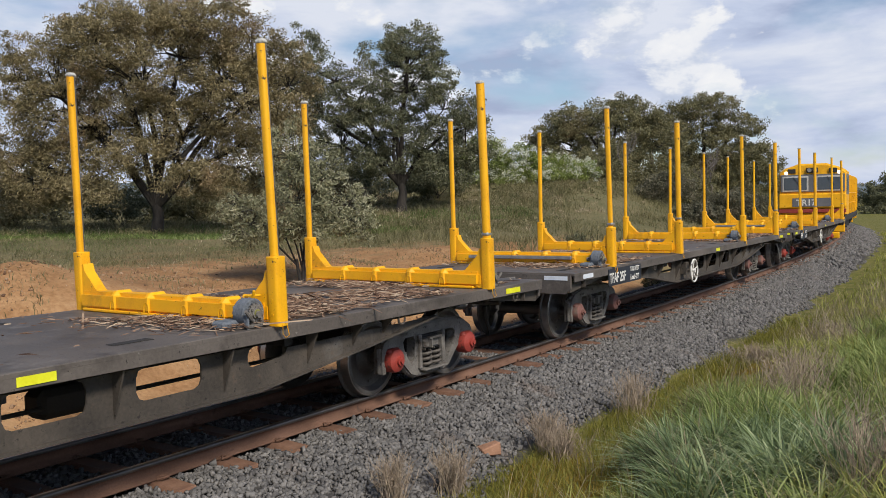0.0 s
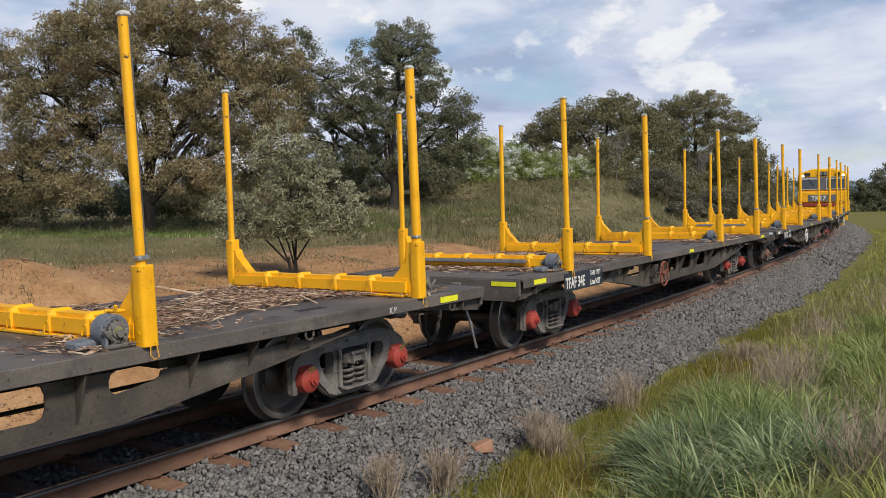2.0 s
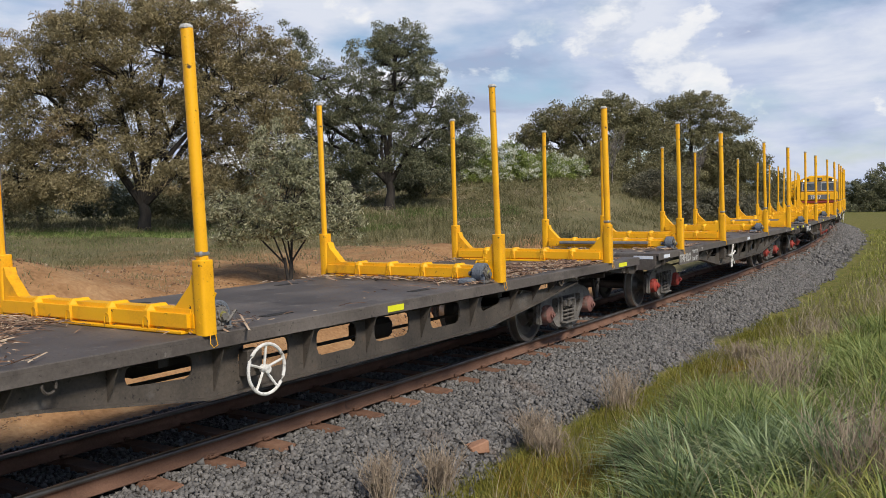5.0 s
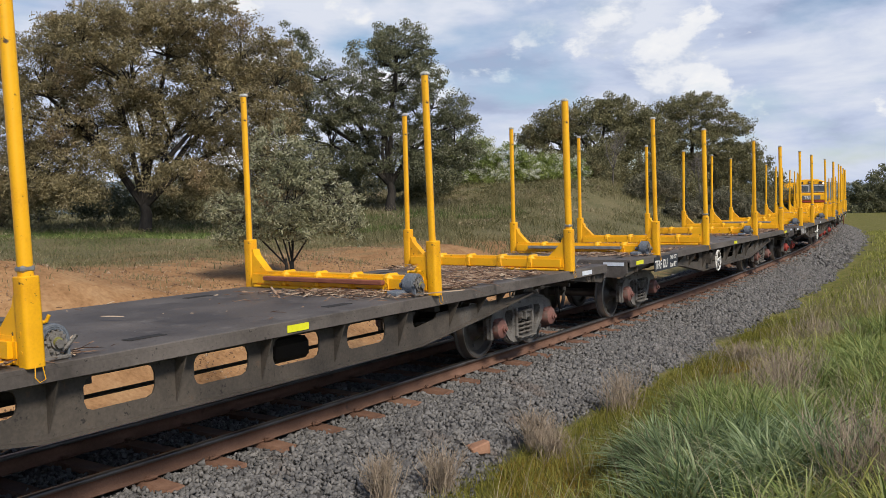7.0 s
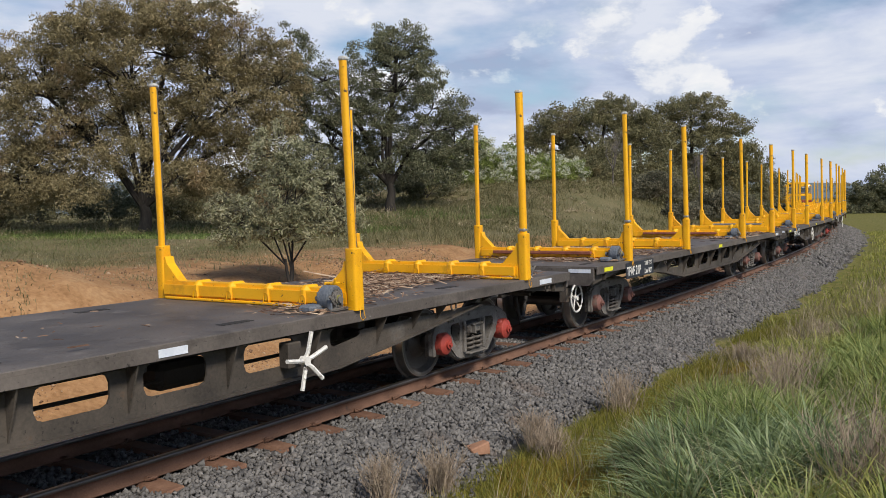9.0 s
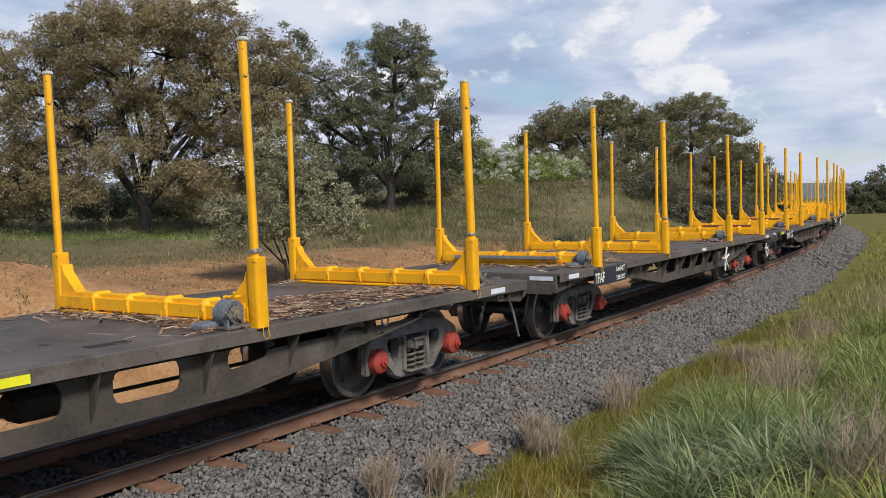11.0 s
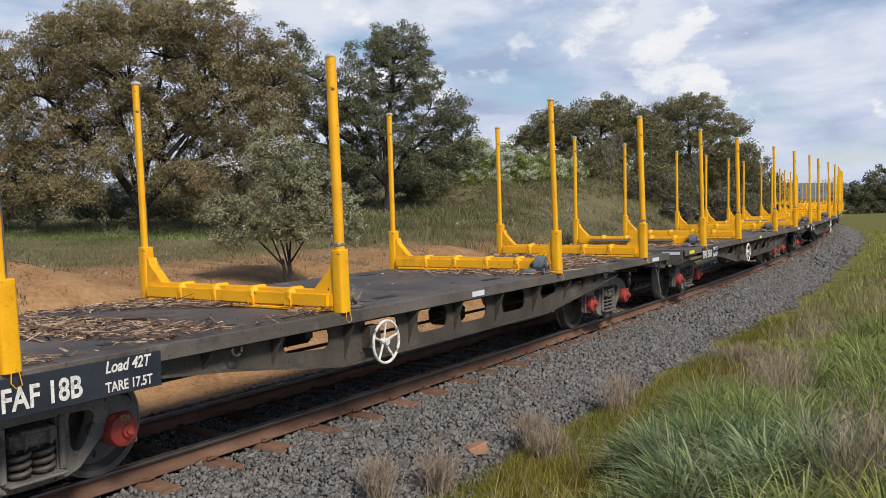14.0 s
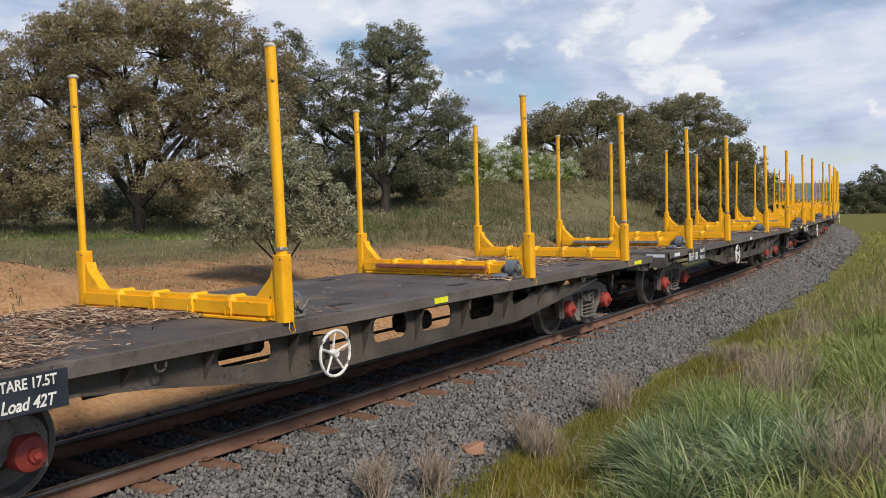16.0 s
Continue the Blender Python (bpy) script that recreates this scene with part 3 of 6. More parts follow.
def wheelset_mesh():
    bm = bmesh.new()
    for side in (1, -1):
        y = side * GAUGE_HALF
        prof = [(-.075, .40), (-.06, .425), (-.045, .43), (-.03, .405), (.065, .395), (.07, .385), (.07, .345), (.05, .335), (.012, .30), (-.005, .18), (.03, .13), (.085, .11), (.085, .06)]
        lathe(bm, [(y + side * a, r) for a, r in ([(-.075, .08), (-.075, .12), (-.03, .16), (-.025, .32), (-.072, .345)] + prof)], 36)
        # cast marks on the web
        for k in range(3):
            t = k * 2.1 + .4
            box(bm, (.24 * math.cos(t), y + side * .018, .24 * math.sin(t)), (.05, .016, .035), .004)
    lathe(bm, [(-.86, .06), (-.5, .075), (0, .07), (.5, .075), (.86, .06)], 14)
    bmesh.ops.recalc_face_normals(bm, faces=bm.faces)
    me = bpy.data.meshes.new("wheelset")
    bm.to_mesh(me)
    bm.free()
    me.materials.append(WHEEL)
    me.materials.append(TREAD)
    me.materials.append(RIM)
    for p in me.polygons:
        r = math.hypot(p.center.x, p.center.z)
        if r > .388 and abs(p.center.y) > GAUGE_HALF - .03:
            p.material_index = 1
        elif r > .34 and abs(p.center.y) > GAUGE_HALF + .04:
            p.material_index = 2
    me.shade_smooth()
    me.set_sharp_from_angle(angle=radians(35))
    return me


WHEELSET = wheelset_mesh()


def side_frame(bm, y, thick):
    half = [(0, .70), (.28, .70), (.50, .685), (.70, .65), (.81, .585), (.85, .50), (.845, .27), (.79, .27), (.785, .47), (.745, .525), (.63, .525), (.585, .47), (.565, .40),
            (.48, .32), (.36, .20), (.26, .165), (0, .16)]
    out = half + [(-x, z) for x, z in half[-2:0:-1]]
    tri = [(.30, .60), (.45, .595), (.485, .56), (.475, .49), (.41, .37), (.36, .315), (.315, .325), (.29, .37), (.28, .55)]
    holes = [tri, [(-x, z) for x, z in tri[::-1]], [(-.185, .60), (.185, .60), (.185, .235), (-.185, .235)]]
    plate_xz(bm, out, holes, y, thick)
    return bm


def bogie(parent, x, cap=None):
    bm = bmesh.new()
    box(bm, (x, 0, .48), (.30, 1.75, .20), .02)
    box(bm, (x, 0, .60), (.42, .42, .12), .02)
    for dx in (-.42, .42):
        tube(bm, [(x + dx, -.5, .38), (x + dx, .5, .38)], .035, 8)
    root = part("bogie", bm, DARKSTEEL, parent, "cast steel freight bogie")
    for side in (1, -1):
        bm = bmesh.new()
        side_frame(bm, -.055 - 0.0, .11)
        # flanges along the top and the bottom bow
        tube(bm, [(-.81, 0, .58), (-.68, 0, .645), (-.48, 0, .678), (-.2, 0, .69), (.2, 0, .69), (.48, 0, .678), (.68, 0, .645), (.81, 0, .58)], [.03, .04, .045, .045, .045, .045, .04, .03], 8)
        for e in (1, -1):
            tube(bm, [(e * .52, 0, .38), (e * .37, 0, .23), (e * .27, 0, .185), (0, 0, .18)], [.03, .042, .05, .05], 8)
            tube(bm, [(e * .825, 0, .54), (e * .82, 0, .285)], .038, 8)
        for dx in (-.215, .215):
            box(bm, (dx, -side * .02, .42), (.045, .15, .38), .012)
        box(bm, (0, -side * .05, .222), (.42, .20, .025), .008)
        for k in range(4):
            box(bm, (-.52 + k * .035, -side * .058, .635), (.018, .008, .03), .002)
        part("side_frame", bm, CAST, root, "weathered grey cast side frame", at=pose(x, -side * .84, 0))
        bm = bmesh.new()
        box(bm, (0, 0, .50), (.34, .16, .11), .02)
        box(bm, (0, -side * .09, .555), (.22, .05, .03), .008)
        box(bm, (-.09, -side * .10, .50), (.02, .05, .10), .004)
        box(bm, (.09, -side * .10, .50), (.02, .05, .10), .004)
        part("bolster_end", bm, CAST, root, at=pose(x, -side * .87, 0))
        for dx in (-.085, .085):
            bm = bmesh.new()
            turns, n = 3.6, 44
            tube(bm, [(.062 * math.cos(2 * math.pi * turns * i / n), .062 * math.sin(2 * math.pi * turns * i / n), .24 + .20 * i / n) for i in range(n + 1)], .018, 6)
            part("coil_spring", bm, SPRING, root, at=pose(x + dx, -side * .89, 0), smooth=True)
        for dx in (-WHEELBASE / 2, WHEELBASE / 2):
            bm = bmesh.new()
            box(bm, (0, 0, .44), (.20, .15, .17), .03)
            r = bmesh.new()
            lathe(r, [(-.05, .128), (.05, .128), (.085, .118), (.105, .085), (.11, .05), (.135, .047), (.135, .02)], 18)
            bmesh.ops.transform(r, matrix=Matrix.Translation((0, 0, .40)) @ Matrix.Scale(-side, 4, (0, 1, 0)), verts=r.verts)
            bmesh.ops.recalc_face_normals(r, faces=r.faces)
            tmp = bpy.data.meshes.new("tmp")
            r.to_mesh(tmp)
            r.free()
            bm.from_mesh(tmp)
            bpy.data.meshes.remove(tmp)
            tube(bm, [(0, -side * .13, .40), (0, -side * .155, .40)], .026, 6)
            part("bearing_cap", bm, cap or REDCAP, root, "dusty axle bearing cap" if cap else "red-painted axle bearing cap", at=pose(x + dx, -side * .885, 0), smooth=True)
    made = []
    for dx in (-WHEELBASE / 2, WHEELBASE / 2):
        ws = new("wheelset", WHEELSET)
        ws.parent = root
        ws.matrix_basis = pose(x + dx, 0, WHEEL_R)
        ws["label"] = "dark steel wheelset with bright worn treads"
        made.append(ws)
    return made


def log_stand(parent, x, facing, lean=-1.5, upper=None):
    """One yellow U-shaped log bolster: beam, two sleeves, two uprights."""
    bm = bmesh.new()
    box(bm, (x, 0, 1.155), (.20, 2.54, .175), .035, steps=2)
    box(bm, (x, 0, 1.068), (.24, 2.4, .03), .008)
    beam = part("beam", bm, YELLOW, parent, "yellow steel bolster beam")
    for y in (-.78, -.30, .22, .72):
        bm = bmesh.new()
        box(bm, (x, y, 1.160), (.232, .125, .206), .045)
        for face in (-1, 1):
            arch = [(x + face * .116, y + .034 * math.cos(a), 1.12 + .055 * math.sin(a)) for a in np.linspace(0, math.pi, 9)]
            tube(bm, [(x + face * .116, y + .034, 1.085)] + arch + [(x + face * .116, y - .034, 1.085)], .006, 5)
        part("saddle", bm, YELLOW, beam)
    for side in (1, -1):
        y = side * 1.335
        bm = bmesh.new()
        # gusset sweeping from the beam up to the sleeve
        pts = [(0, 1.06), (-.36, 1.06), (-.36, 1.238), (-.255, 1.243), (-.225, 1.255), (-.055, 1.425), (-.03, 1.50), (0, 1.50)]
        for dx in (-.056, .056):
            a = [bm.verts.new((x + dx, y + side * (p[0] - .05), p[1])) for p in pts]
            if dx < 0:
                first = a
            else:
                for k in range(len(a)):
                    bm.faces.new((first[k], first[(k + 1) % len(a)], a[(k + 1) % len(a)], a[k]))
                bm.faces.new(first)
                bm.faces.new(a[::-1])
        bmesh.ops.recalc_face_normals(bm, faces=bm.faces)
        part("gusset", bm, YELLOW, beam)
        bm = bmesh.new()
        square_tube(bm, .128, .122, 0, .57, .028)
        for zz in (.10, .22):
            tube(bm, [(-.055, 0, zz), (-.067, 0, zz)], .014, 6)
            tube(bm, [(.055, 0, zz), (.067, 0, zz)], .014, 6)
        sleeve = part("sleeve", bm, YELLOW, beam, "yellow steel post sleeve", at=pose(x, y, DECK_Z - .005, 0, lean, 0), smooth=True)
        bm = bmesh.new()
        plain = facing > 0 and side < 0
        square_tube(bm, .088, .086, -.1, 1.72, .034) if plain else square_tube(bm, .060, .070, -.1, 1.72, .024, -.012)
        post = part("upright", bm, YELLOW, sleeve, "tall yellow steel log upright", at=pose(0, 0, .57, 0, 0, 0) @ pose(0, 0, 0, side * .55 + random.uniform(-.3, .3), random.uniform(-.3, .3), 0), smooth=True)
        if not plain:
            bm = bmesh.new()
            box(bm, (.022, 0, .845), (.014, .046, 1.68), .003)
            o = part("wear_strip", bm, WORN, sleeve, "dark worn steel strip", at=post.matrix_basis.copy())
        bm = bmesh.new()
        box(bm, (-.004, 0, 1.715), (.090, .088, .05), .02)
        part("cap", bm, CAPPALE, sleeve, "pale worn cap", at=post.matrix_basis.copy())
        if plain or (upper and side < 0):
            bm = bmesh.new()
            box(bm, (-.002, 0, .045), (.100, .098, .055), .02)
            part("collar", bm, ALLOY, sleeve, at=post.matrix_basis.copy())
    # winch with its strap on the near end
    wx, wy = x + facing * .20, -1.20
    bm = bmesh.new()
    box(bm, (wx, wy + .075, 1.145), (.19, .016, .17), .006)
    box(bm, (wx - facing * .02, wy - .075, 1.12), (.14, .016, .13), .006)
    tube(bm, [(wx, wy - .13, 1.16), (wx, wy + .16, 1.16)], .028, 10)
    box(bm, (wx - facing * .02, wy + .0, 1.068), (.24, .20, .03), .008)
    tube(bm, [(wx + facing * .05, wy - .095, 1.12), (wx + facing * .13, wy - .11, 1.20)], .014, 6)
    for k in range(8):
        t = k * .785
        box(bm, (wx + .058 * math.cos(t), wy - .095, 1.16 + .058 * math.sin(t)), (.022, .014, .022), .003)
    winch = part("winch", bm, CAST, beam, "dark ratchet winch")
    bm = bmesh.new()
    lathe(bm, [(-.050, .07), (-.062, .074), (-.062, .108), (-.055, .116), (.055, .116), (.062, .108), (.062, .06)], 28)
    for r in (.084, .097):
        tube(bm, [(r * math.cos(t), -.062, r * math.sin(t)) for t in np.linspace(0, 6.2832, 25)], .004, 5, False)
    part("strap_roll", bm, STRAP, winch, "blue-grey webbing strap wound on a drum", at=pose(wx, wy, 1.172), smooth=True)
    bm = bmesh.new()
    lathe(bm, [(-.066, .02), (-.066, .068), (-.086, .068), (-.086, .045), (-.104, .045), (-.104, .018), (-.125, .018), (-.125, .005)], 18)
    for k in range(14):
        t = k * .4488
        box(bm, (.072 * math.cos(t), -.077, .072 * math.sin(t)), (.014, .018, .014), .002)
    hub = part("ratchet_wheel", bm, CAST, winch, "dark toothed ratchet wheel", at=pose(wx, wy, 1.172))
    bm = bmesh.new()
    lathe(bm, [(-.112, .03), (-.104, .034), (-.100, .034)], 14)
    part("ratchet_boss", bm, BRASS, hub, "greenish brass boss")
    bm = bmesh.new()
    box(bm, (wx - facing * .05, wy + .085, 1.275), (.05, .03, .07), .01)
    box(bm, (wx - facing * .07, wy + .02, 1.300), (.09, .10, .02), .006)
    tube(bm, [(wx - facing * .03, wy - .03, 1.30), (wx - facing * .02, wy - .05, 1.345)], .012, 6)
    part("winch_bracket", bm, YELLOW, winch, "yellow winch bracket")
    bm = bmesh.new()
    box(bm, (wx + facing * .085, wy - .07, 1.085), (.02, .05, .16), .006)
    part("strap_tail", bm, STRAP, winch, "short hanging strap end")
    if facing < 0:
        bm = bmesh.new()
        box(bm, (wx - .14, wy + .10, 1.085), (.20, .16, .07), .02)
        part("strap_coil", bm, STRAP, winch, "folded grey strap end")
    bm = bmesh.new()
    tube(bm, [(x - .02, -1.40, 1.06), (x - .03, -1.41, .99), (x, -1.41, .955), (x + .04, -1.41, .97), (x + .03, -1.40, 1.05)], .0035, 5)
    part("wire_loop", bm, YELLOW, beam, "thin yellow wire loop")
    return beam


def wagon_body(parent, strip_white):
    bm = bmesh.new()
    # deck plate with a folded edge
    box(bm, (0, 0, 1.03), (2 * HALF_L, 2 * HALF_W, .04), .006)
    deck = part("deck", bm, DECK, parent, "scuffed dark grey steel deck")
    for side in (1, -1):
        bm = bmesh.new()
        box(bm, (0, side * (HALF_W - .012), .980), (2 * HALF_L - .02, .022, .095), .004)
        part("deck_edge", bm, DECK, deck, "worn folded steel deck edge")
    # thin dark plates laid on the deck paint the shade inside its slots
    pocket = None
    for x in (-6.2, -4.3, -1.1, 1.1, 4.3, 6.2):
        for side in (1, -1):
            if pocket is None:
                bm = bmesh.new()
                box(bm, (0, 0, 0), (.34, .10, .006), .002)
                pocket = part("stake_pocket", bm, RUBBER, deck, "flat dark plate on the deck, standing in for the shade in a slot", at=pose(x, side * .98, DECK_Z + .002))
            else:
                share(pocket, deck, pose(x, side * .98, DECK_Z + .002))
    bm = bmesh.new()
    z1 = .945
    xs = [-5.0, -4.1, -3.0, -2.2, 2.2, 3.0, 4.1, 5.0]
    out = [(-HALF_L + .15, z1), (-HALF_L + .15, .86), (-4.6, .84), (-3.5, .73), (-2.1, .53), (2.1, .53), (3.5, .69), (4.6, .84), (HALF_L - .15, .86), (HALF_L - .15, z1)]
    holes = []
    for a, b in ((-1.78, -1.20), (-.84, -.28), (.0, .58), (.97, 1.55)):
        holes.append(rounded(a, b, .655, .895, .07))
    holes.append(rounded(2.02, 2.46, .72, .885, .06, .045))
    holes.append([(-x, z) for x, z in rounded(2.25, 2.85, .72, .90, .06, .03)])
    for side in (1, -1):
        bm2 = bmesh.new()
        plate_xz(bm2, out, holes, -side * 1.20 - .008, .016)
        sill = part("side_sill", bm2, FRAME, parent, "fish-bellied dark steel side sill")
        pts = [(-4.6, .84), (-3.5, .73), (-2.1, .53), (2.1, .53), (3.5, .69), (4.6, .84)]
        bm2 = bmesh.new()
        rows = [[bm2.verts.new((x, -side * 1.19 + dy, z + dz)) for dy, dz in ((-.065, -.012), (.065, -.012), (.065, .008), (-.065, .008))] for x, z in pts]
        for r0, r1 in zip(rows, rows[1:]):
            for k in range(4):
                bm2.faces.new((r0[k], r0[(k + 1) % 4], r1[(k + 1) % 4], r1[k]))
        bm2.faces.new(rows[0])
        bm2.faces.new(rows[-1][::-1])
        bmesh.ops.recalc_face_normals(bm2, faces=bm2.faces)
        part("flange", bm2, FRAME, sill)
        for x in (-5.6, -3.75, -3.0, -2.05, -1.02, -.14, .78, 1.76, 2.7, 3.3, 3.75, 4.7, 5.6, 6.3):
            b3 = bmesh.new()
            lo = float(np.interp(abs(x), [2.1, 3.5, 4.6], [.53, .71, .84])) + .02
            vs = [(x, -side * 1.20, lo), (x, -side * 1.34, .93), (x, -side * 1.20, .93)]
            f = [b3.verts.new(v) for v in vs] + [b3.verts.new((v[0] + .014, v[1], v[2])) for v in vs]
            b3.faces.new(f[:3][::-1])
            b3.faces.new(f[3:])
            for k in range(3):
                b3.faces.new((f[k], f[(k + 1) % 3], f[(k + 1) % 3 + 3], f[k + 3]))
            bmesh.ops.recalc_face_normals(b3, faces=b3.faces)
            part("rib", b3, FRAME, sill)
    bm = bmesh.new()
    box(bm, (0, 0, .80), (2 * HALF_L - .1, .34, .27), .01)
    for x in (-6.0, -3.4, -2.5, -1.75, -.95, .0, .95, 1.75, 2.5, 3.4, 6.0):
        box(bm, (x, 0, .90), (.10, 2.38, .13), .004)
    part("centre_sill", bm, DARKSTEEL, parent, "dark centre sill and cross bearers")
    bm = bmesh.new()
    for y, z in ((-.55, .60), (.5, .62)):
        tube(bm, [(-3.6, y, z), (3.6, y, z)], .018, 6)
    box(bm, (.9, -.45, .62), (.55, .26, .22), .05)
    box(bm, (-1.3, .35, .60), (.9, .3, .26), .06)
    part("brake_gear", bm, DARKSTEEL, parent, "dark brake rods and cylinder")
    for end in (1, -1):
        bm = bmesh.new()
        x = end * (HALF_L - .02)
        cut = [(1.31, 1.03), (1.31, .845), (1.24, .775), (-1.24, .775), (-1.31, .845), (-1.31, 1.03)]
        ring_a, ring_b = ([bm.verts.new((x + end * d, y, z)) for y, z in cut] for d in (0, .05))
        for k in range(6):
            bm.faces.new((ring_a[k], ring_a[(k + 1) % 6], ring_b[(k + 1) % 6], ring_b[k]))
        bm.faces.new(ring_a)
        bm.faces.new(ring_b[::-1])
        bmesh.ops.recalc_face_normals(bm, faces=bm.faces)
        box(bm, (x + end * .02, 0, .76), (.045, 1.5, .12), .01)
        box(bm, (x + end * .09, .42, .93), (.16, .30, .10), .02)
        box(bm, (x + end * .06, -.55, .86), (.02, .10, .10), .01)
        box(bm, (x + end * .03, .95, .93), (.06, .12, .10), .01)
        for side in (1, -1):
            tube(bm, [(x - end * .02, side * 1.22, .83), (x - end * .75, side * 1.22, .90)], .03, 6)
        part("headstock", bm, DECK, parent, "dark steel headstock")
        for side in (1, -1):
            bm = bmesh.new()
            plate_xz(bm, [(x, .785), (x, .94), (x - end * 1.15, .94), (x - end * 1.15, .905)], [], side * 1.27 - .006, .012)
            box(bm, (x - end * .38, side * 1.30, .885), (.014, .07, .11), .002)
            part("end_web", bm, FRAME, parent)
        bm = bmesh.new()
        box(bm, (x + end * .14, 0, .70), (.34, .16, .18), .03)
        box(bm, (x + end * .30, .06, .70), (.20, .22, .24), .06)
        box(bm, (x + end * .30, -.05, .90), (.05, .30, .05), .015)
        tube(bm, [(x + end * .02, -.42, .84), (x + end * .10, -.42, .90), (x + end * .18, -.1, .86)], .02, 6)
        part("coupler", bm, CAST, parent, "automatic knuckle coupler")
        bm = bmesh.new()
        if end < 0:
            bm.free()
            continue
        pts = [(x - .16 + .60 * t, -.62 + .16 * t, .70 - .33 * math.sin(math.pi * t) ** .7) for t in np.linspace(0, 1, 17)]
        tube(bm, pts, .026, 8)
        box(bm, (x + .12, -.55, .375), (.10, .06, .055), .015)
        tube(bm, [(x - .03, -.60, .70), (x - .03, -.60, .30)], .007, 5)
        part("brake_hose", bm, RUBBER, parent, "hanging black brake hose", smooth=True)
    for x, width, mat in ((-6.28, .34, strip_white[0]), (6.0, .32, strip_white[1]), (.15, .26, strip_white[2])):
        bm = bmesh.new()
        box(bm, (x, -HALF_W - .003, .985), (width, .005, .06), 0)
        part("reflector", bm, mat, parent, "reflective marker strip")
    bm = bmesh.new()
    box(bm, (-HALF_L - .034, -1.10, .985), (.006, .34, .055), 0)
    part("reflector", bm, strip_white[3], parent, "reflective marker strip")
    bm = bmesh.new()
    box(bm, (-HALF_L - .034, 1.05, .985), (.006, .30, .05), 0)
    part("reflector", bm, REFLWHITE, parent, "reflective marker strip")
    bm = bmesh.new()
    box(bm, (-HALF_L - .045, -.42, .93), (.03, .16, .11), .01)
    box(bm, (-HALF_L - .06, -.40, .92), (.03, .06, .05), .006)
    part("label_holder", bm, CAST, parent, "dull metal label holder")
    bm = bmesh.new()
    xe = -HALF_L - .075
    tube(bm, [(xe + .02, 1.22, .90), (xe, 1.16, .955), (xe, .62, .955), (xe - .02, .55, .915), (xe - .02, .20, .915), (xe - .05, .12, .86)], .016, 6)
    for y in (1.05, .70):
        box(bm, (xe + .02, y, .955), (.06, .05, .05), .008)
    part("uncoupling_rod", bm, FRAME, parent, "bent dark uncoupling rod", smooth=True)
    for x in (-3.5, 3.9, 6.1):
        bm = bmesh.new()
        n = 14
        tube(bm, [(x + .05 * math.cos(2 * math.pi * k / n), -1.33, .90 + .05 * math.sin(2 * math.pi * k / n)) for k in range(n + 1)], .012, 6, False)
        part("tie_ring", bm, FRAME, parent, "steel tie-down ring")


def hand_wheel(parent, x, mat, style, label, y=-1.44, z=.71):
    r = .20
    bm = bmesh.new()
    if style == "wheel":
        n = 28
        tube(bm, [(x + r * math.cos(2 * math.pi * k / n), y, z + r * math.sin(2 * math.pi * k / n)) for k in range(n + 1)], .014, 8, False)
        for k in range(5):
            a = 2 * math.pi * k / 5 + .3
            tube(bm, [(x, y + .03, z), (x + r * math.cos(a), y, z + r * math.sin(a))], .011, 6)
        tube(bm, [(x, y - .02, z), (x, y + .05, z)], .035, 10)
    else:
        for a in (.35, 1.35, 3.0, 4.4, 5.5):
            tube(bm, [(x, y + .02, z), (x + .08 * math.cos(a), y - .01, z + .08 * math.sin(a)), (x + .25 * math.cos(a), y - .02, z + .25 * math.sin(a))], .019, 6)
        tube(bm, [(x, y - .02, z), (x, y + .05, z)], .04, 10)
    w = part("hand_brake", bm, mat, parent, label, smooth=True)
    bm = bmesh.new()
    tube(bm, [(x, y + .04, z), (x, y + .24, z)], .022, 8)
    box(bm, (x, y + .18, z + .04), (.16, .12, .22), .01)
    part("brake_shaft", bm, FRAME, w)


def number_board(parent, code, load_first=False, faded=False):
    bm = bmesh.new()
    box(bm, (-4.91, -HALF_W - .006, .893), (1.30, .012, .245), .002)
    board = part("side_board", bm, DECK if faded else PLATE, parent, "dark side board with stencilled white letters")
    ink = CAPPALE if faded else WHITE
    at = lambda x, z: pose(x, -HALF_W - .0145, z, 90, 0, 0)
    lettering(code, .20, ink, board, at(-5.54, .815), .80, "white stencilled code")
    tare, load = at(-4.72, .93), at(-4.72, .80)
    if load_first:
        tare, load = load, tare
    lettering("TARE 17.5T", .095, ink, board, tare, .80)
    lettering("Load 42T", .11, ink, board, load, .84, shear=.25)
    return board


CODES = ["TFAF", "TFAF 25F", "TFAF 34E", "TFAF 02/X", "TFAF 12U", "TFAF 21P", "TFAF", "TFAF 36W", "TFAF 18B", "TFAF"]
YR, WR = REFLECT, REFLWHITE
# colours of the side strips at rear, front and middle, and of the strip on the rear end
STRIPS = [(YR, YR, YR, YR), (WR, YR, YR, WR), (YR, YR, YR, YR), (WR, YR, WR, WR), (YR, YR, YR, WR), (YR, WR, YR, WR), (WR, WR, WR, WR), (YR, WR, YR, WR), (WR, WR, WR, WR), (WR, YR, YR, WR)]
wagons = []


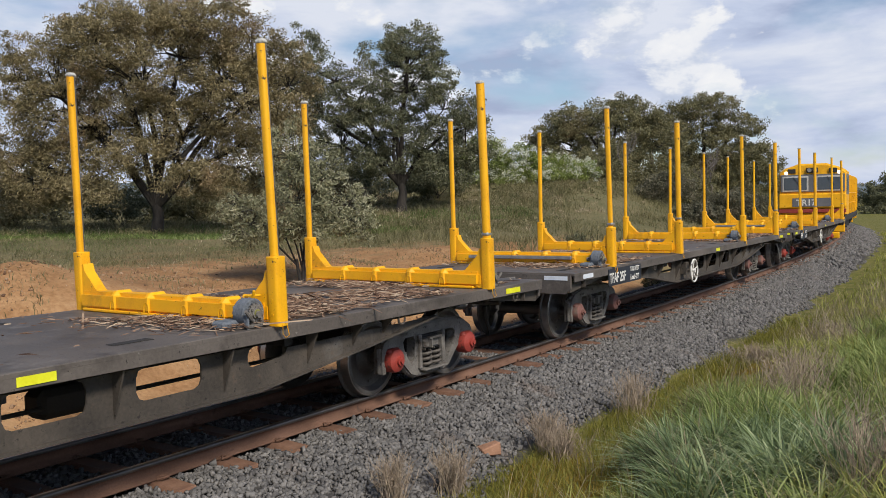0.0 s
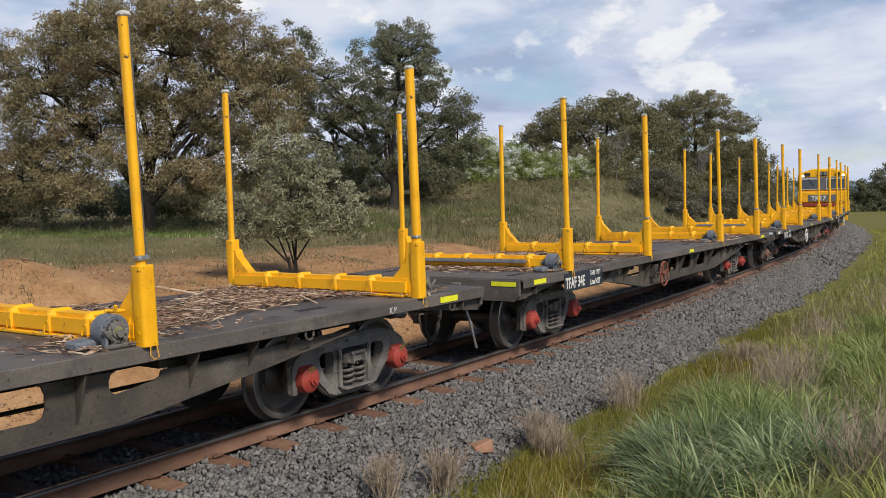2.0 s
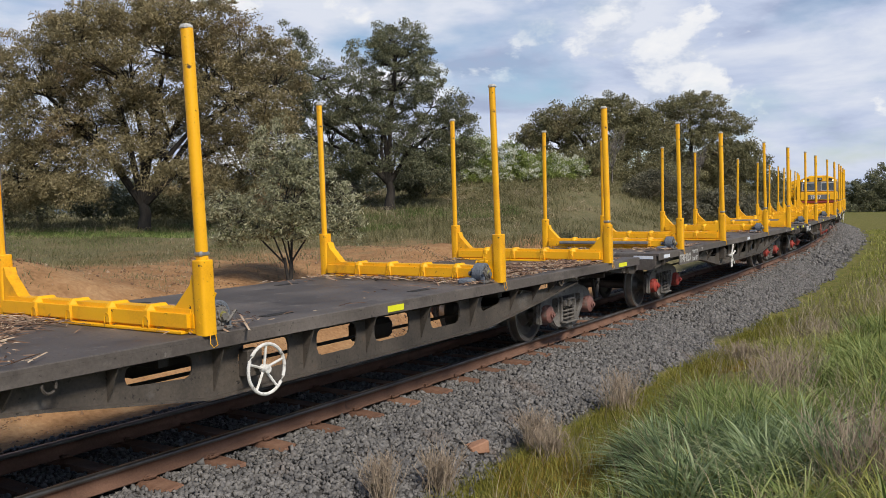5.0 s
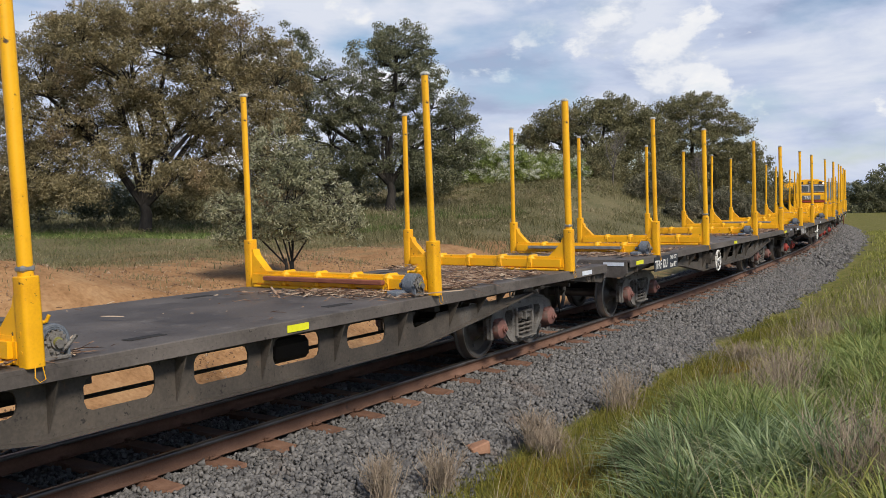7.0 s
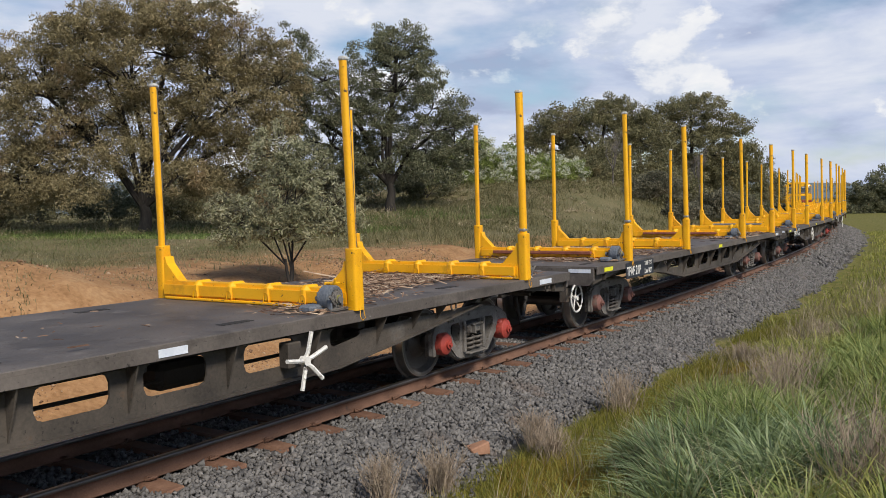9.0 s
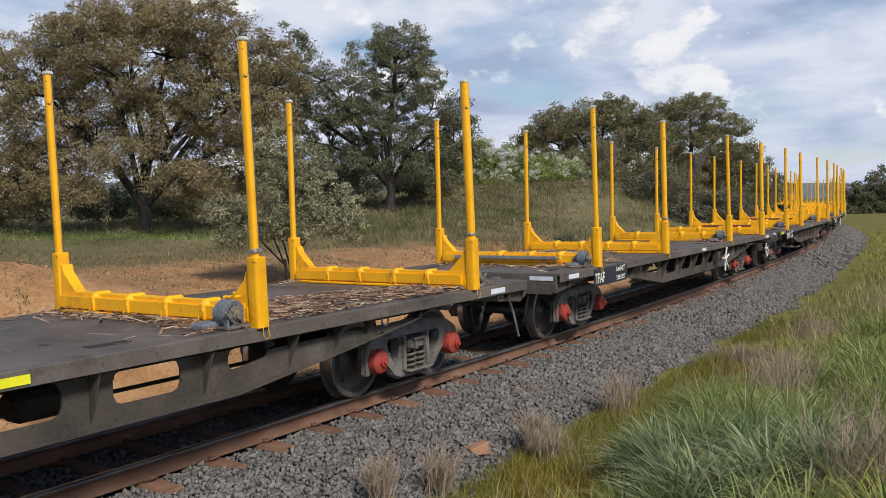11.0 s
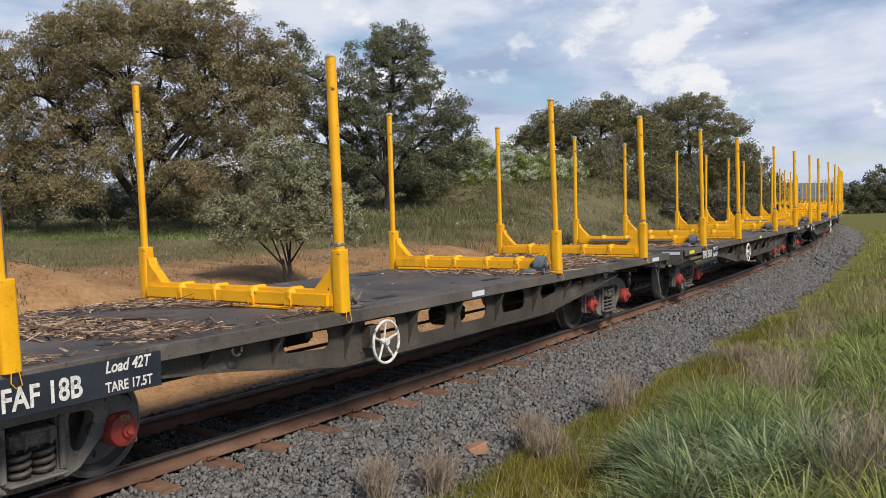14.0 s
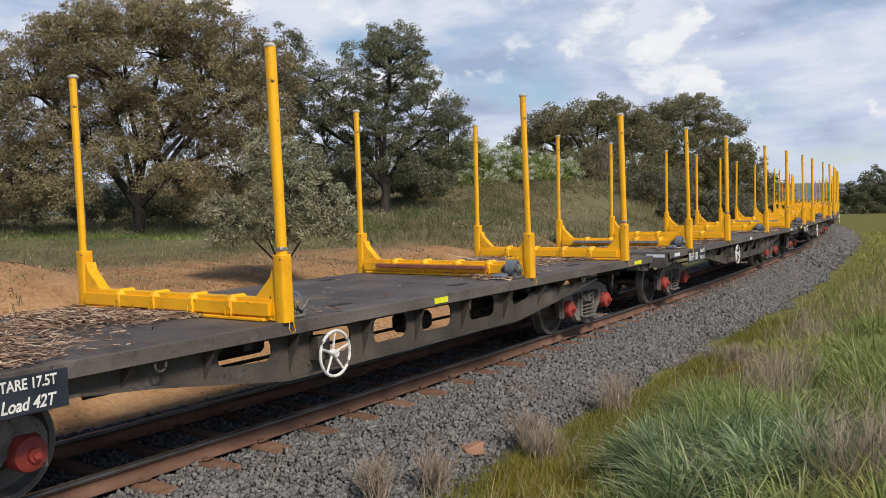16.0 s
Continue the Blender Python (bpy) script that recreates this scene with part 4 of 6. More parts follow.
def build_wagon(i):
    root = tagged(new("log_wagon"), "empty dark steel log wagon with yellow uprights and bark litter", "railway wagon", group="log wagons of the train")
    root.empty_display_size = 0.5
    wagon_body(root, STRIPS[i])
    cap = DUSTCAP if i in (1, 4, 5) else None
    axles = bogie(root, -BOGIE, cap) + bogie(root, BOGIE, cap)
    for k, (x, facing) in enumerate(STANDS):
        log_stand(root, x, facing, upper=(i + k) % 4 == 1)
        if k == 0 or (k == 2 and i in (5, 9)):
            bm = bmesh.new()
            box(bm, (x + facing * .15, .10, 1.17), (.07, 1.75, .05), .008)
            part("strap_bar", bm, RUSTRED if i in (5, 9) else ALLOY, root, "loose flat bar lying along the beam")
    number_board(root, CODES[i], i in (8, 6), i == 3)
    if i in (1, 3, 7, 8):
        bm = bmesh.new()
        tube(bm, [(HALF_L - .05, -1.0, .84), (HALF_L + .02, -1.08, .80), (HALF_L + .06, -1.12, .62), (HALF_L + .15, -1.14, .32)], .016, 6)
        part("uncoupling_lever", bm, ALLOY, root, "pale bent uncoupling lever")
    if i == 3 or i == 6:
        hand_wheel(root, -1.91 if i == 3 else 1.45, WHITE, "star", "white-painted hand brake lever arms")
    elif i == 5:
        hand_wheel(root, -6.68, WHITE, "wheel", "white-painted hand brake wheel", -1.02, .585)
    else:
        hand_wheel(root, -1.70, RUSTRED if i == 2 else WHITE, "wheel", "rusty red hand brake wheel" if i == 2 else "white-painted hand brake wheel")
    if i == 3:
        for x in (4.98, -4.02):
            lettering("K P", .085, CAPPALE, root, pose(x, -HALF_W - .002, .945, 90, 0, 0), .9, "faded white stencilled letters")
    if i in (3, 8):
        for x in (-BOGIE, BOGIE):
            for dx in (-WHEELBASE / 2, WHEELBASE / 2):
                lettering("227" if i == 3 else "826", .062, BRASS, root, pose(x + dx - .055, -.998, .478, 90, 0, 0), .9, "small yellow painted number")
    return root, axles


def bark_litter(seed):
    """Strips and crumbs of bark heaped by the bolsters of one wagon."""
    rng = np.random.RandomState(seed)
    pos = []
    for x, facing in STANDS:
        n = 4800
        cx = x + rng.normal(0, .34, n) + (rng.choice([0, .8], n) * -facing)
        pos.append(np.stack([np.clip(cx, -6.5, 6.5), np.clip(rng.normal(-.1, .62, n), -1.25, 1.25)], -1))
    n = 2000
    for x0, x1 in ((-5.1, -2.4), (2.5, 5.3)):
        pos.append(np.stack([rng.uniform(x0, x1, n), np.clip(rng.normal(0, .6, n), -1.2, 1.2)], -1))
    pos.append(np.stack([rng.uniform(-6.5, 6.5, 160), rng.uniform(-1.3, 1.3, 160)], -1))
    p = np.concatenate(pos)
    patch = lumps(p[:, 0], p[:, 1], 2.4, seed) + rng.normal(0, .10, len(p))
    p = p[patch > -.06]
    n = len(p)
    length, width = rng.gamma(1.7, .022, n) + .012, rng.uniform(.002, .0065, n)
    big = rng.rand(n) < .05
    length[big] *= 2.5
    width[big] *= 2
    a, tilt = rng.uniform(0, 6.283, n), rng.normal(0, .12, n)
    d = np.stack([np.cos(a) * np.cos(tilt), np.sin(a) * np.cos(tilt), np.sin(tilt)], -1) * length[:, None]
    w = np.stack([-np.sin(a), np.cos(a), rng.normal(0, .3, n)], -1) * width[:, None]
    c = np.stack([p[:, 0], p[:, 1], DECK_Z + .012 + rng.rand(n) * .03], -1)
    up = np.array([0, 0, .006])
    V = np.stack([c - d - w, c + d - w, c + d + w, c - d + w, c - d * .4 + up + w * .2, c + d * .5 + up], 1)
    f = np.array([(0, 1, 5), (0, 5, 4), (1, 2, 5), (2, 3, 4), (2, 4, 5), (3, 0, 4)])
    faces = (f[None] + (np.arange(n) * 6)[:, None, None]).reshape(-1, 3)
    return numpy_mesh("bark_litter", V.reshape(-1, 3), faces, CHIPS)


LITTER = [bark_litter(k) for k in (11, 12, 13)]
litters = []
for i in range(10):
    wagons.append(build_wagon(i))
    litters.append(tagged(new("bark_litter", LITTER[i % 3]), "loose strips of brown bark lying on the wagon deck", "bark", kind="stuff"))

locos = []


# ---- plants ----
def leaf_cloud(rng, clumps, per, leaf, flat=0.75):
    """Leaf quads scattered round clump centres: (x, y, z, radius)."""
    C = np.repeat(clumps, per, axis=0)
    n = len(C)
    o = rng.normal(size=(n, 3))
    o /= np.linalg.norm(o, axis=1)[:, None]
    o *= (rng.rand(n, 1) ** .45) * C[:, 3:4]
    o[:, 2] *= flat
    c = C[:, :3] + o
    a = rng.normal(size=(n, 3))
    a /= np.linalg.norm(a, axis=1)[:, None]
    b = np.cross(a, rng.normal(size=(n, 3)))
    b /= np.linalg.norm(b, axis=1)[:, None]
    L = (leaf * (0.6 + .8 * rng.rand(n)))[:, None]
    tip, mid = a * L, b * L * .30
    V = np.stack([c - tip, c + mid, c + tip, c - mid], 1)
    return V.reshape(-1, 3), np.arange(n * 4).reshape(n, 4)


def crown_clumps(rng, blobs, count, size):
    """Clump centres near the surface of the crown's lobes."""
    vol = np.array([b[3] * b[4] * b[5] for b in blobs]) ** .7
    k = rng.choice(len(blobs), count, p=vol / vol.sum())
    B = np.array(blobs)[k]
    o = rng.normal(size=(count, 3))
    o /= np.linalg.norm(o, axis=1)[:, None]
    o *= (0.35 + .65 * rng.rand(count, 1) ** .5) * (0.85 + .3 * rng.rand(count, 1))
    c = B[:, :3] + o * B[:, 3:6]
    return np.concatenate([c, (size * (0.6 + .8 * rng.rand(count)))[:, None]], 1)


def tree(name, label, base, blobs, count, clump, per, leaf, mat, trunk_r, seed, fork=0.25, lean=(0, 0), category="tree", limbs=40, stems=1, flat=.75):
    rng = np.random.RandomState(seed)
    root = tagged(new(name), label, category)
    root.matrix_basis = pose(*base)
    blobs = [tuple(b) for b in blobs]
    clumps = crown_clumps(rng, blobs, count, clump)
    top = max(b[2] + b[5] for b in blobs)
    bm = bmesh.new()
    fz = top * fork
    forks = []
    for k in range(stems):
        off = Vector((rng.normal(0, .12), rng.normal(0, .12), 0)) * (stems > 1) * trunk_r * 6
        f = Vector((lean[0] + off.x * 2.5, lean[1] + off.y * 2.5, fz * rng.uniform(.85, 1.1)))
        tube(bm, [(off.x, off.y, -.25), (off.x + lean[0] * .2, off.y, fz * .12), (off.x + f.x * .5 + trunk_r * .4, off.y + f.y * .5, fz * .55), f], [trunk_r * 1.45, trunk_r * 1.1, trunk_r * .95, trunk_r * .8], 10)
        forks.append(f)
    main = []
    for b in sorted(blobs, key=lambda q: -q[2]):
        e = Vector((b[0], b[1], b[2] - b[5] * .1))
        f = forks[rng.randint(len(forks))]
        thick = 1.0
        if main and e.z < f.z + .22 * top:
            f, thick = min(main, key=lambda q: (q[0] - e).length)[0], .42
        d = e - f
        m1 = f + Vector((d.x * .30 + rng.normal(0, .12), d.y * .30 + rng.normal(0, .12), max(d.z * .42, -.1) + .05 * d.length))
        m2 = f + Vector((d.x * .68 + rng.normal(0, .18), d.y * .68 + rng.normal(0, .18), d.z * .78 + .05 * d.length))
        tube(bm, [f - Vector((0, 0, .1 * thick)), m1, m2, e], [trunk_r * .62 * thick, trunk_r * .46 * thick, trunk_r * .3 * thick, trunk_r * .10], 7)
        main += [(m1, trunk_r * .3 * thick), (m2, trunk_r * .24 * thick), (e, trunk_r * .12 * thick)]
    for c in clumps[:: max(1, count // limbs)]:
        e = Vector(c[:3])
        s, r = min(main, key=lambda q: (q[0] - e).length + max(0, q[0].z - e.z))
        mid = s.lerp(e, .5) + Vector((rng.normal(0, .12), rng.normal(0, .12), rng.normal(0.05, .12)))
        tube(bm, [s, mid, e], [r * .75, r * .45, .008], 5)
    part("trunk", bm, BARK, root, "dark rough trunk with spreading limbs", smooth=True)
    v, f = leaf_cloud(rng, clumps, per, leaf, flat)
    crown = new("crown", numpy_mesh("crown", v, f, mat))
    crown.parent = root
    crown["label"] = "uneven crown of many small leaves"
    return root


tree("wattle_tree", "broad brownish-green wattle tree on the grassy bank", (-10.4, 32, 1.15),
     [(-.2, 0, 6.3, 3.3, 2.6, 2.0), (-3.3, .3, 4.4, 2.0, 2.2, 2.0), (3.2, 0, 4.6, 1.9, 2.0, 1.8), (1.6, 0, 7.5, 2.6, 2.0, 1.3), (-2.0, 0, 7.0, 2.0, 1.8, 1.4), (-3.6, -.5, 2.2, 1.9, 1.6, 1.1), (2.9, .4, 2.5, 2.0, 1.5, 1.0),
      (.6, .5, 4.2, 2.6, 2.0, 1.3), (-4.9, 0, 5.8, 1.0, 1.0, 1.6), (-.4, -.6, 2.9, 1.6, 1.3, .8), (3.7, 0, 6.3, 1.4, 1.2, 1.2), (-5.0, 0, 3.0, 1.1, 1.1, 1.2), (-2.2, -1.0, 1.6, 1.5, 1.2, .7), (1.7, -1.0, 1.9, 1.5, 1.2, .7), (-4.6, 0, 1.5, 1.2, 1.0, .7), (4.2, .5, 1.5, 1.0, 1.0, .7), (4.9, .3, 5.4, 1.2, 1.1, 1.6), (4.4, .2, 3.5, 1.3, 1.1, 1.2)],
     2050, .36, 105, .060, LEAF_WATTLE, .21, 21, fork=.135, limbs=520, flat=.7)
tree("wattle_tree", "dark grey-green wattle tree on the grassy bank", (-1.75, 38, 1.95),
     [(.4, 0, 5.8, 2.3, 1.9, 1.5), (-2.6, 0, 4.9, 1.6, 1.6, 1.5), (1.9, 0, 4.2, 1.7, 1.5, 1.1), (-.6, 0, 3.7, 2.2, 1.7, 1.3), (3.1, 0, 3.5, .8, .9, .7), (1.5, 0, 2.5, 1.6, 1.3, .9), (-4.0, .6, 6.4, 1.1, 1.0, 1.5), (-4.5, .5, 4.6, 1.1, 1.0, 1.4), (.4, 0, 7.0, 1.3, 1.0, .8),
      (-3.4, .4, 3.0, 1.5, 1.2, 1.3), (-1.6, 0, 2.0, 1.4, 1.2, .9), (1.9, -.3, 1.5, 1.5, 1.2, .7), (-.6, -.6, 1.9, 1.3, 1.0, .6), (2.9, 0, 2.2, 1.0, 1.0, .8)],
     860, .36, 115, .064, LEAF_DARK, .19, 22, fork=.13, limbs=340, flat=.62)
tree("bushy_sapling", "small silvery olive-leaved tree on the orange bank", (-2.5, 15.5, .66),
     [(0, 0, 1.55, .75, .7, .70), (-.85, 0, 1.15, .6, .5, .45), (.75, 0, 1.25, .6, .5, .45), (-.15, 0, 2.30, .5, .45, .60), (.35, .1, 2.05, .5, .4, .50), (-1.2, 0, 1.40, .35, .3, .28), (1.15, 0, 1.55, .32, .3, .22), (0, -.2, 1.0, .8, .5, .3), (-.95, 0, .92, .55, .4, .28), (.85, 0, .95, .55, .4, .28)],
     430, .15, 58, .034, LEAF_SILVER, .030, 23, fork=.14, limbs=420, stems=3)
tree("roadside_tree", "dense dark green tree on the hill crest", (10.8, 56, 2.5),
     [(0, 0, 3.8, 3.0, 2.6, 2.2), (-3.2, 0, 3.0, 1.7, 1.6, 1.7), (2.6, 0, 3.2, 2.2, 2.0, 1.9), (-1.2, 0, 1.4, 3.4, 2.2, 1.2), (.8, 0, 5.0, 1.5, 1.4, 1.0), (-2.6, 0, 4.5, 1.6, 1.5, 1.1), (-4.3, 0, 3.6, 1.0, 1.0, 1.0)],
     520, .48, 130, .085, LEAF_OLIVE, .22, 24, fork=.2, limbs=140, flat=.7)
tree("roadside_tree", "tall dark green tree with a flat spreading top", (18.4, 62, 1.3),
     [(.2, 0, 7.0, 2.7, 2.2, 1.0), (-2.6, 0, 5.6, 2.0, 2.0, 1.4), (2.6, 0, 5.6, 1.9, 1.6, 1.0), (0, 0, 4.2, 3.4, 2.4, 2.0), (-1.0, 0, 2.0, 3.8, 2.4, 1.6), (3.0, 0, 2.8, 2.0, 1.8, 1.6)],
     620, .48, 125, .085, LEAF_OLIVE, .25, 25, fork=.25, limbs=160, flat=.6)
tree("roadside_tree", "dense dark tree beside the railway bend", (25.0, 72, .3),
     [(0, 0, 4.4, 2.6, 2.2, 1.8), (-2.6, 0, 3.2, 2.4, 2.0, 2.2), (1.6, 0, 2.2, 2.4, 2.0, 1.9)], 340, .55, 110, .11, LEAF_OLIVE, .22, 26, fork=.2)
tree("roadside_tree", "dark green trees behind the far bend", (33.5, 100, -.6),
     [(0, 0, 4.3, 1.7, 1.6, 1.9), (-2.2, 0, 3.2, 1.6, 1.5, 1.6), (3.4, 0, 3.9, 1.4, 1.4, 1.8), (6.6, 0, 3.2, 1.4, 1.4, 1.6), (1, 0, 1.6, 5, 2, 1.5)], 240, .6, 90, .16, LEAF_DARK, .2, 27, fork=.2)
tree("roadside_tree", "rounded dark tree beyond the far paddock", (57.5, 110, -1.0),
     [(-.5, 0, 4.2, 2.2, 2.0, 2.2), (2.0, 0, 3.4, 3.0, 2.2, 2.2), (-3.2, 0, 2.6, 2.2, 2.0, 1.8), (5, 0, 3.0, 3, 2.4, 2.2), (0, 0, 1.2, 5.5, 2.2, 1.2)], 360, .6, 90, .17, LEAF_DARK, .25, 28, fork=.2)


def bare_tree(label, base, height, seed, spread=.55):
    """A leafless tree: limbs that fork five times into fine twigs."""
    r = np.random.RandomState(seed)
    root = tagged(new("bare_tree"), label, "tree")
    root.matrix_basis = pose(*base)
    bm = bmesh.new()

    def grow(p, d, length, radius, level):
        bend = Vector(r.normal(0, .12, 3))
        mid, end = p + d * length * .5 + bend * length * .4, p + d * length
        tube(bm, [p, mid, end], [radius, radius * .8, radius * .6], 5 if level < 3 else 3, False)
        if level < 5:
            for _ in range(3 if level else 4):
                nd = (d + Vector(r.normal(0, spread, 3)) + Vector((0, 0, .18))).normalized()
                grow(mid.lerp(end, r.uniform(.3, 1)), nd, length * r.uniform(.55, .8), radius * .58, level + 1)

    grow(Vector((0, 0, -.2)), Vector((0, 0, 1)), height * .36, height * .016, 0)
    part("trunk", bm, DRYWOOD, root, "grey leafless trunk and twigs")


DRYWOOD = material("dry_wood", [(0.2, (0.10, 0.085, 0.075)), (0.8, (0.22, 0.195, 0.175))], 0.9, scale=8, bump=0.2)
bare_tree("dead leafless tree standing between the crest trees", (14.2, 59, 2.2), 7.6, 141)
bare_tree("dead twiggy tree in front of the crest trees", (10.3, 49.5, 2.6), 3.8, 142, .45)
bare_tree("dead twiggy tree at the foot of the crest trees", (16.0, 52.0, 1.4), 4.2, 143, .45)
hedge_blobs = [(-2.6, 0, 1.0, 1.5, 1.0, 1.0), (-.6, 0, 1.5, 1.6, 1.1, 1.1), (1.4, 0, 1.2, 1.4, 1.0, .9), (3.4, .8, .9, 1.3, 1.0, .8), (4.8, 1.2, .7, 1.1, .8, .7), (-1.5, -.3, .5, 2.0, .9, .5), (1.6, -.3, .5, 2.2, .9, .5)]
hedge = tree("hawthorn_hedge", "bright green hawthorn hedge with white blossom on the crest", (2.6, 45.5, 2.75), hedge_blobs, 420, .34, 100, .075, LEAF_HEDGE, .07, 29, fork=.2, category="hedge", stems=3)
rng = np.random.RandomState(30)
v, f = leaf_cloud(rng, crown_clumps(rng, [(b[0], b[1] - .15, b[2] + .15, b[3], b[4], b[5]) for b in hedge_blobs], 520, .22), 60, .045)
bl = new("blossom", numpy_mesh("blossom", v, f, BLOSSOM))
bl.parent = hedge
bl["label"] = "sprays of creamy white blossom"



# ---- shrubs and far woods ----
def shrub(label, base, w, h, mat, seed, leaf=.06, count=90, name="shrub"):
    r = np.random.RandomState(seed)
    blobs = [(r.uniform(-.6, .6) * w, r.uniform(-.3, .3) * w, h * r.uniform(.35, .65), w * r.uniform(.35, .55), w * .4, h * r.uniform(.3, .42)) for _ in range(5)]
    return tree(name, label, base, blobs, count, min(w, h) * .2, 70, leaf, mat, .035, seed, fork=.15, category="shrub", limbs=30, stems=3)


def at_ground(x, y, dz=-.05):
    return (x, y, float(ground_z(np.array([x]), np.array([y]))[0]) + dz)


for k, (x, y, w, h, mat, text) in enumerate((
        (-17.5, 36, 2.6, 2.6, LEAF_OLIVE, "dull olive shrub under the wattle trees"), (-14.2, 39, 2.4, 2.0, LEAF_DARK, "dark green shrub under the wattle trees"),
        (-11.0, 40, 2.6, 1.7, LEAF_OLIVE, "dull olive shrub under the wattle trees"), (-7.6, 39, 2.4, 1.9, LEAF_WATTLE, "brownish shrub under the wattle trees"),
        (-5.2, 41, 2.2, 2.4, LEAF_WATTLE, "brownish shrub under the wattle trees"), (-3.6, 43, 2.4, 2.4, LEAF_DARK, "dark green shrub behind the wattle tree"),
        (-.2, 42, 1.8, 1.6, LEAF_DARK, "dark green shrub behind the wattle tree"), (9.0, 50, 2.2, 1.5, LEAF_OLIVE, "low olive shrub on the hill side"),
        (13.4, 50, 2.2, 2.2, LEAF_OLIVE, "low olive shrub at the foot of the trees"), (16.2, 54, 2.4, 2.4, LEAF_OLIVE, "low olive shrub at the foot of the trees"),
        (20.4, 60, 2.6, 2.6, LEAF_OLIVE, "low olive shrub at the foot of the trees"), (23.0, 66, 2.4, 2.4, LEAF_DARK, "dark shrub beside the railway bend"),
        (10.4, 53, 2.8, 3.0, LEAF_OLIVE, "dense olive shrub below the crest trees"), (12.8, 54.5, 2.8, 3.0, LEAF_OLIVE, "dense olive shrub below the crest trees"), (7.4, 55, 2.6, 2.4, LEAF_DARK, "dark green shrub behind the hedge"),
        (11.6, 47, 2.0, 1.7, LEAF_DULLGREY, "grey-green scrub on the hill's shoulder"), (14.8, 47.5, 2.2, 1.8, LEAF_DULLGREY, "grey-green scrub at the foot of the hill"), (12.2, 42.5, 1.6, 1.0, LEAF_DULLGREY, "low grey scrub at the foot of the hill"),
        (17.8, 51, 2.2, 2.0, LEAF_DULLGREY, "grey-green scrub beside the railway"), (8.8, 54, 3.0, 2.6, LEAF_OLIVE, "dense olive shrub on the hill's shoulder"), (14.5, 58, 3.2, 3.6, LEAF_OLIVE, "dense olive shrub between the trees"),
        (-19.5, 44, 3.0, 3.6, LEAF_OLIVE, "tall dull shrub behind the wattle trees"), (-12.5, 45, 3.0, 3.2, LEAF_OLIVE, "tall dull shrub behind the wattle trees"),
        (4.4, 27.5, .8, .45, LEAF_DARK, "low dark shrub on the grassy slope"), (6.1, 24.6, .5, .35, LEAF_OLIVE, "low dark shrub on the grassy slope"))):
    shrub(text, at_ground(x, y), w, h, mat, 60 + k, leaf=.075 if w > 1 else .03, count=110 if w > 1 else 40)


def far_woods():
    rng = np.random.RandomState(44)
    blobs = []
    for x in np.arange(-75, 8, 2.3):
        y = 84 + rng.uniform(-6, 12)
        h = rng.uniform(2.2, 4.8)
        blobs.append((x, y, 1.0 + h * .5, 2.2, 2.0, h * .55))
    for x in np.arange(-46, 3, 1.7):
        h = rng.uniform(2.8, 5.6)
        blobs.append((x, 54 + rng.uniform(-4, 6), 1.1 + h * .42, 1.8, 1.6, h * .5))
    for x in np.arange(5, 36, 1.7):
        h = rng.uniform(3.2, 5.4)
        blobs.append((x, 84 + rng.uniform(-4, 6), .2 + h * .42, 1.9, 1.7, h * .5))
    for x in np.arange(60, 110, 3.0):
        h = rng.uniform(3, 6)
        blobs.append((x, 118 + rng.uniform(0, 20), -1.2 + h * .5, 2.4, 2.2, h * .55))
    for x in np.arange(14, 58, 2.6):
        h = rng.uniform(2.0, 4.2)
        blobs.append((x + 12, 150 + rng.uniform(-8, 14), -1.2 + h * .5, 2.2, 2.0, h * .6))
    v, f = leaf_cloud(rng, crown_clumps(rng, blobs, 2600, .65), 44, .14)
    tagged(new("far_woods", numpy_mesh("far_woods", v, f, LEAF_OLIVE)), "distant belt of dull green scrub and trees", "woods", kind="stuff")


far_woods()


def distant_hills():
    # distance haze is painted into the hills' bluish base colour
    mat = material("distant_hills", [(0.3, (0.10, 0.135, 0.16)), (0.7, (0.16, 0.19, 0.20))], 1.0, scale=.004, fine=.03, bump=0)
    for d, base, seed in ((1500, 58, 1), (900, 11, 2)):
        a = np.linspace(-1.3, 1.3, 160)
        top = base * (1 + .5 * lumps(a * 10, a * 0, 1.2, seed) + .3 * lumps(a * 10, a * 0, 6, seed + 5)) * np.interp(a, [-.5, .1, .5], [1, .6, .30 if d > 1000 else 1.2])
        V = np.concatenate([np.stack([np.sin(a) * d, np.cos(a) * d, np.full_like(a, -6)], -1), np.stack([np.sin(a) * d * 1.12, np.cos(a) * d * 1.12, top], -1), np.stack([np.sin(a) * d * 1.3, np.cos(a) * d * 1.3, np.full_like(a, -6)], -1)])
        n = len(a)
        i = np.arange(n - 1)
        F = np.concatenate([np.stack([i, i + 1, i + 1 + n, i + n], -1), np.stack([i + n, i + 1 + n, i + 1 + 2 * n, i + 2 * n], -1)])
        tagged(new("backdrop_hills", numpy_mesh("backdrop_hills", V, F, mat, True)), "hills far behind the trees, blue-grey from haze put into their colour", "hills", kind="structure")


distant_hills()


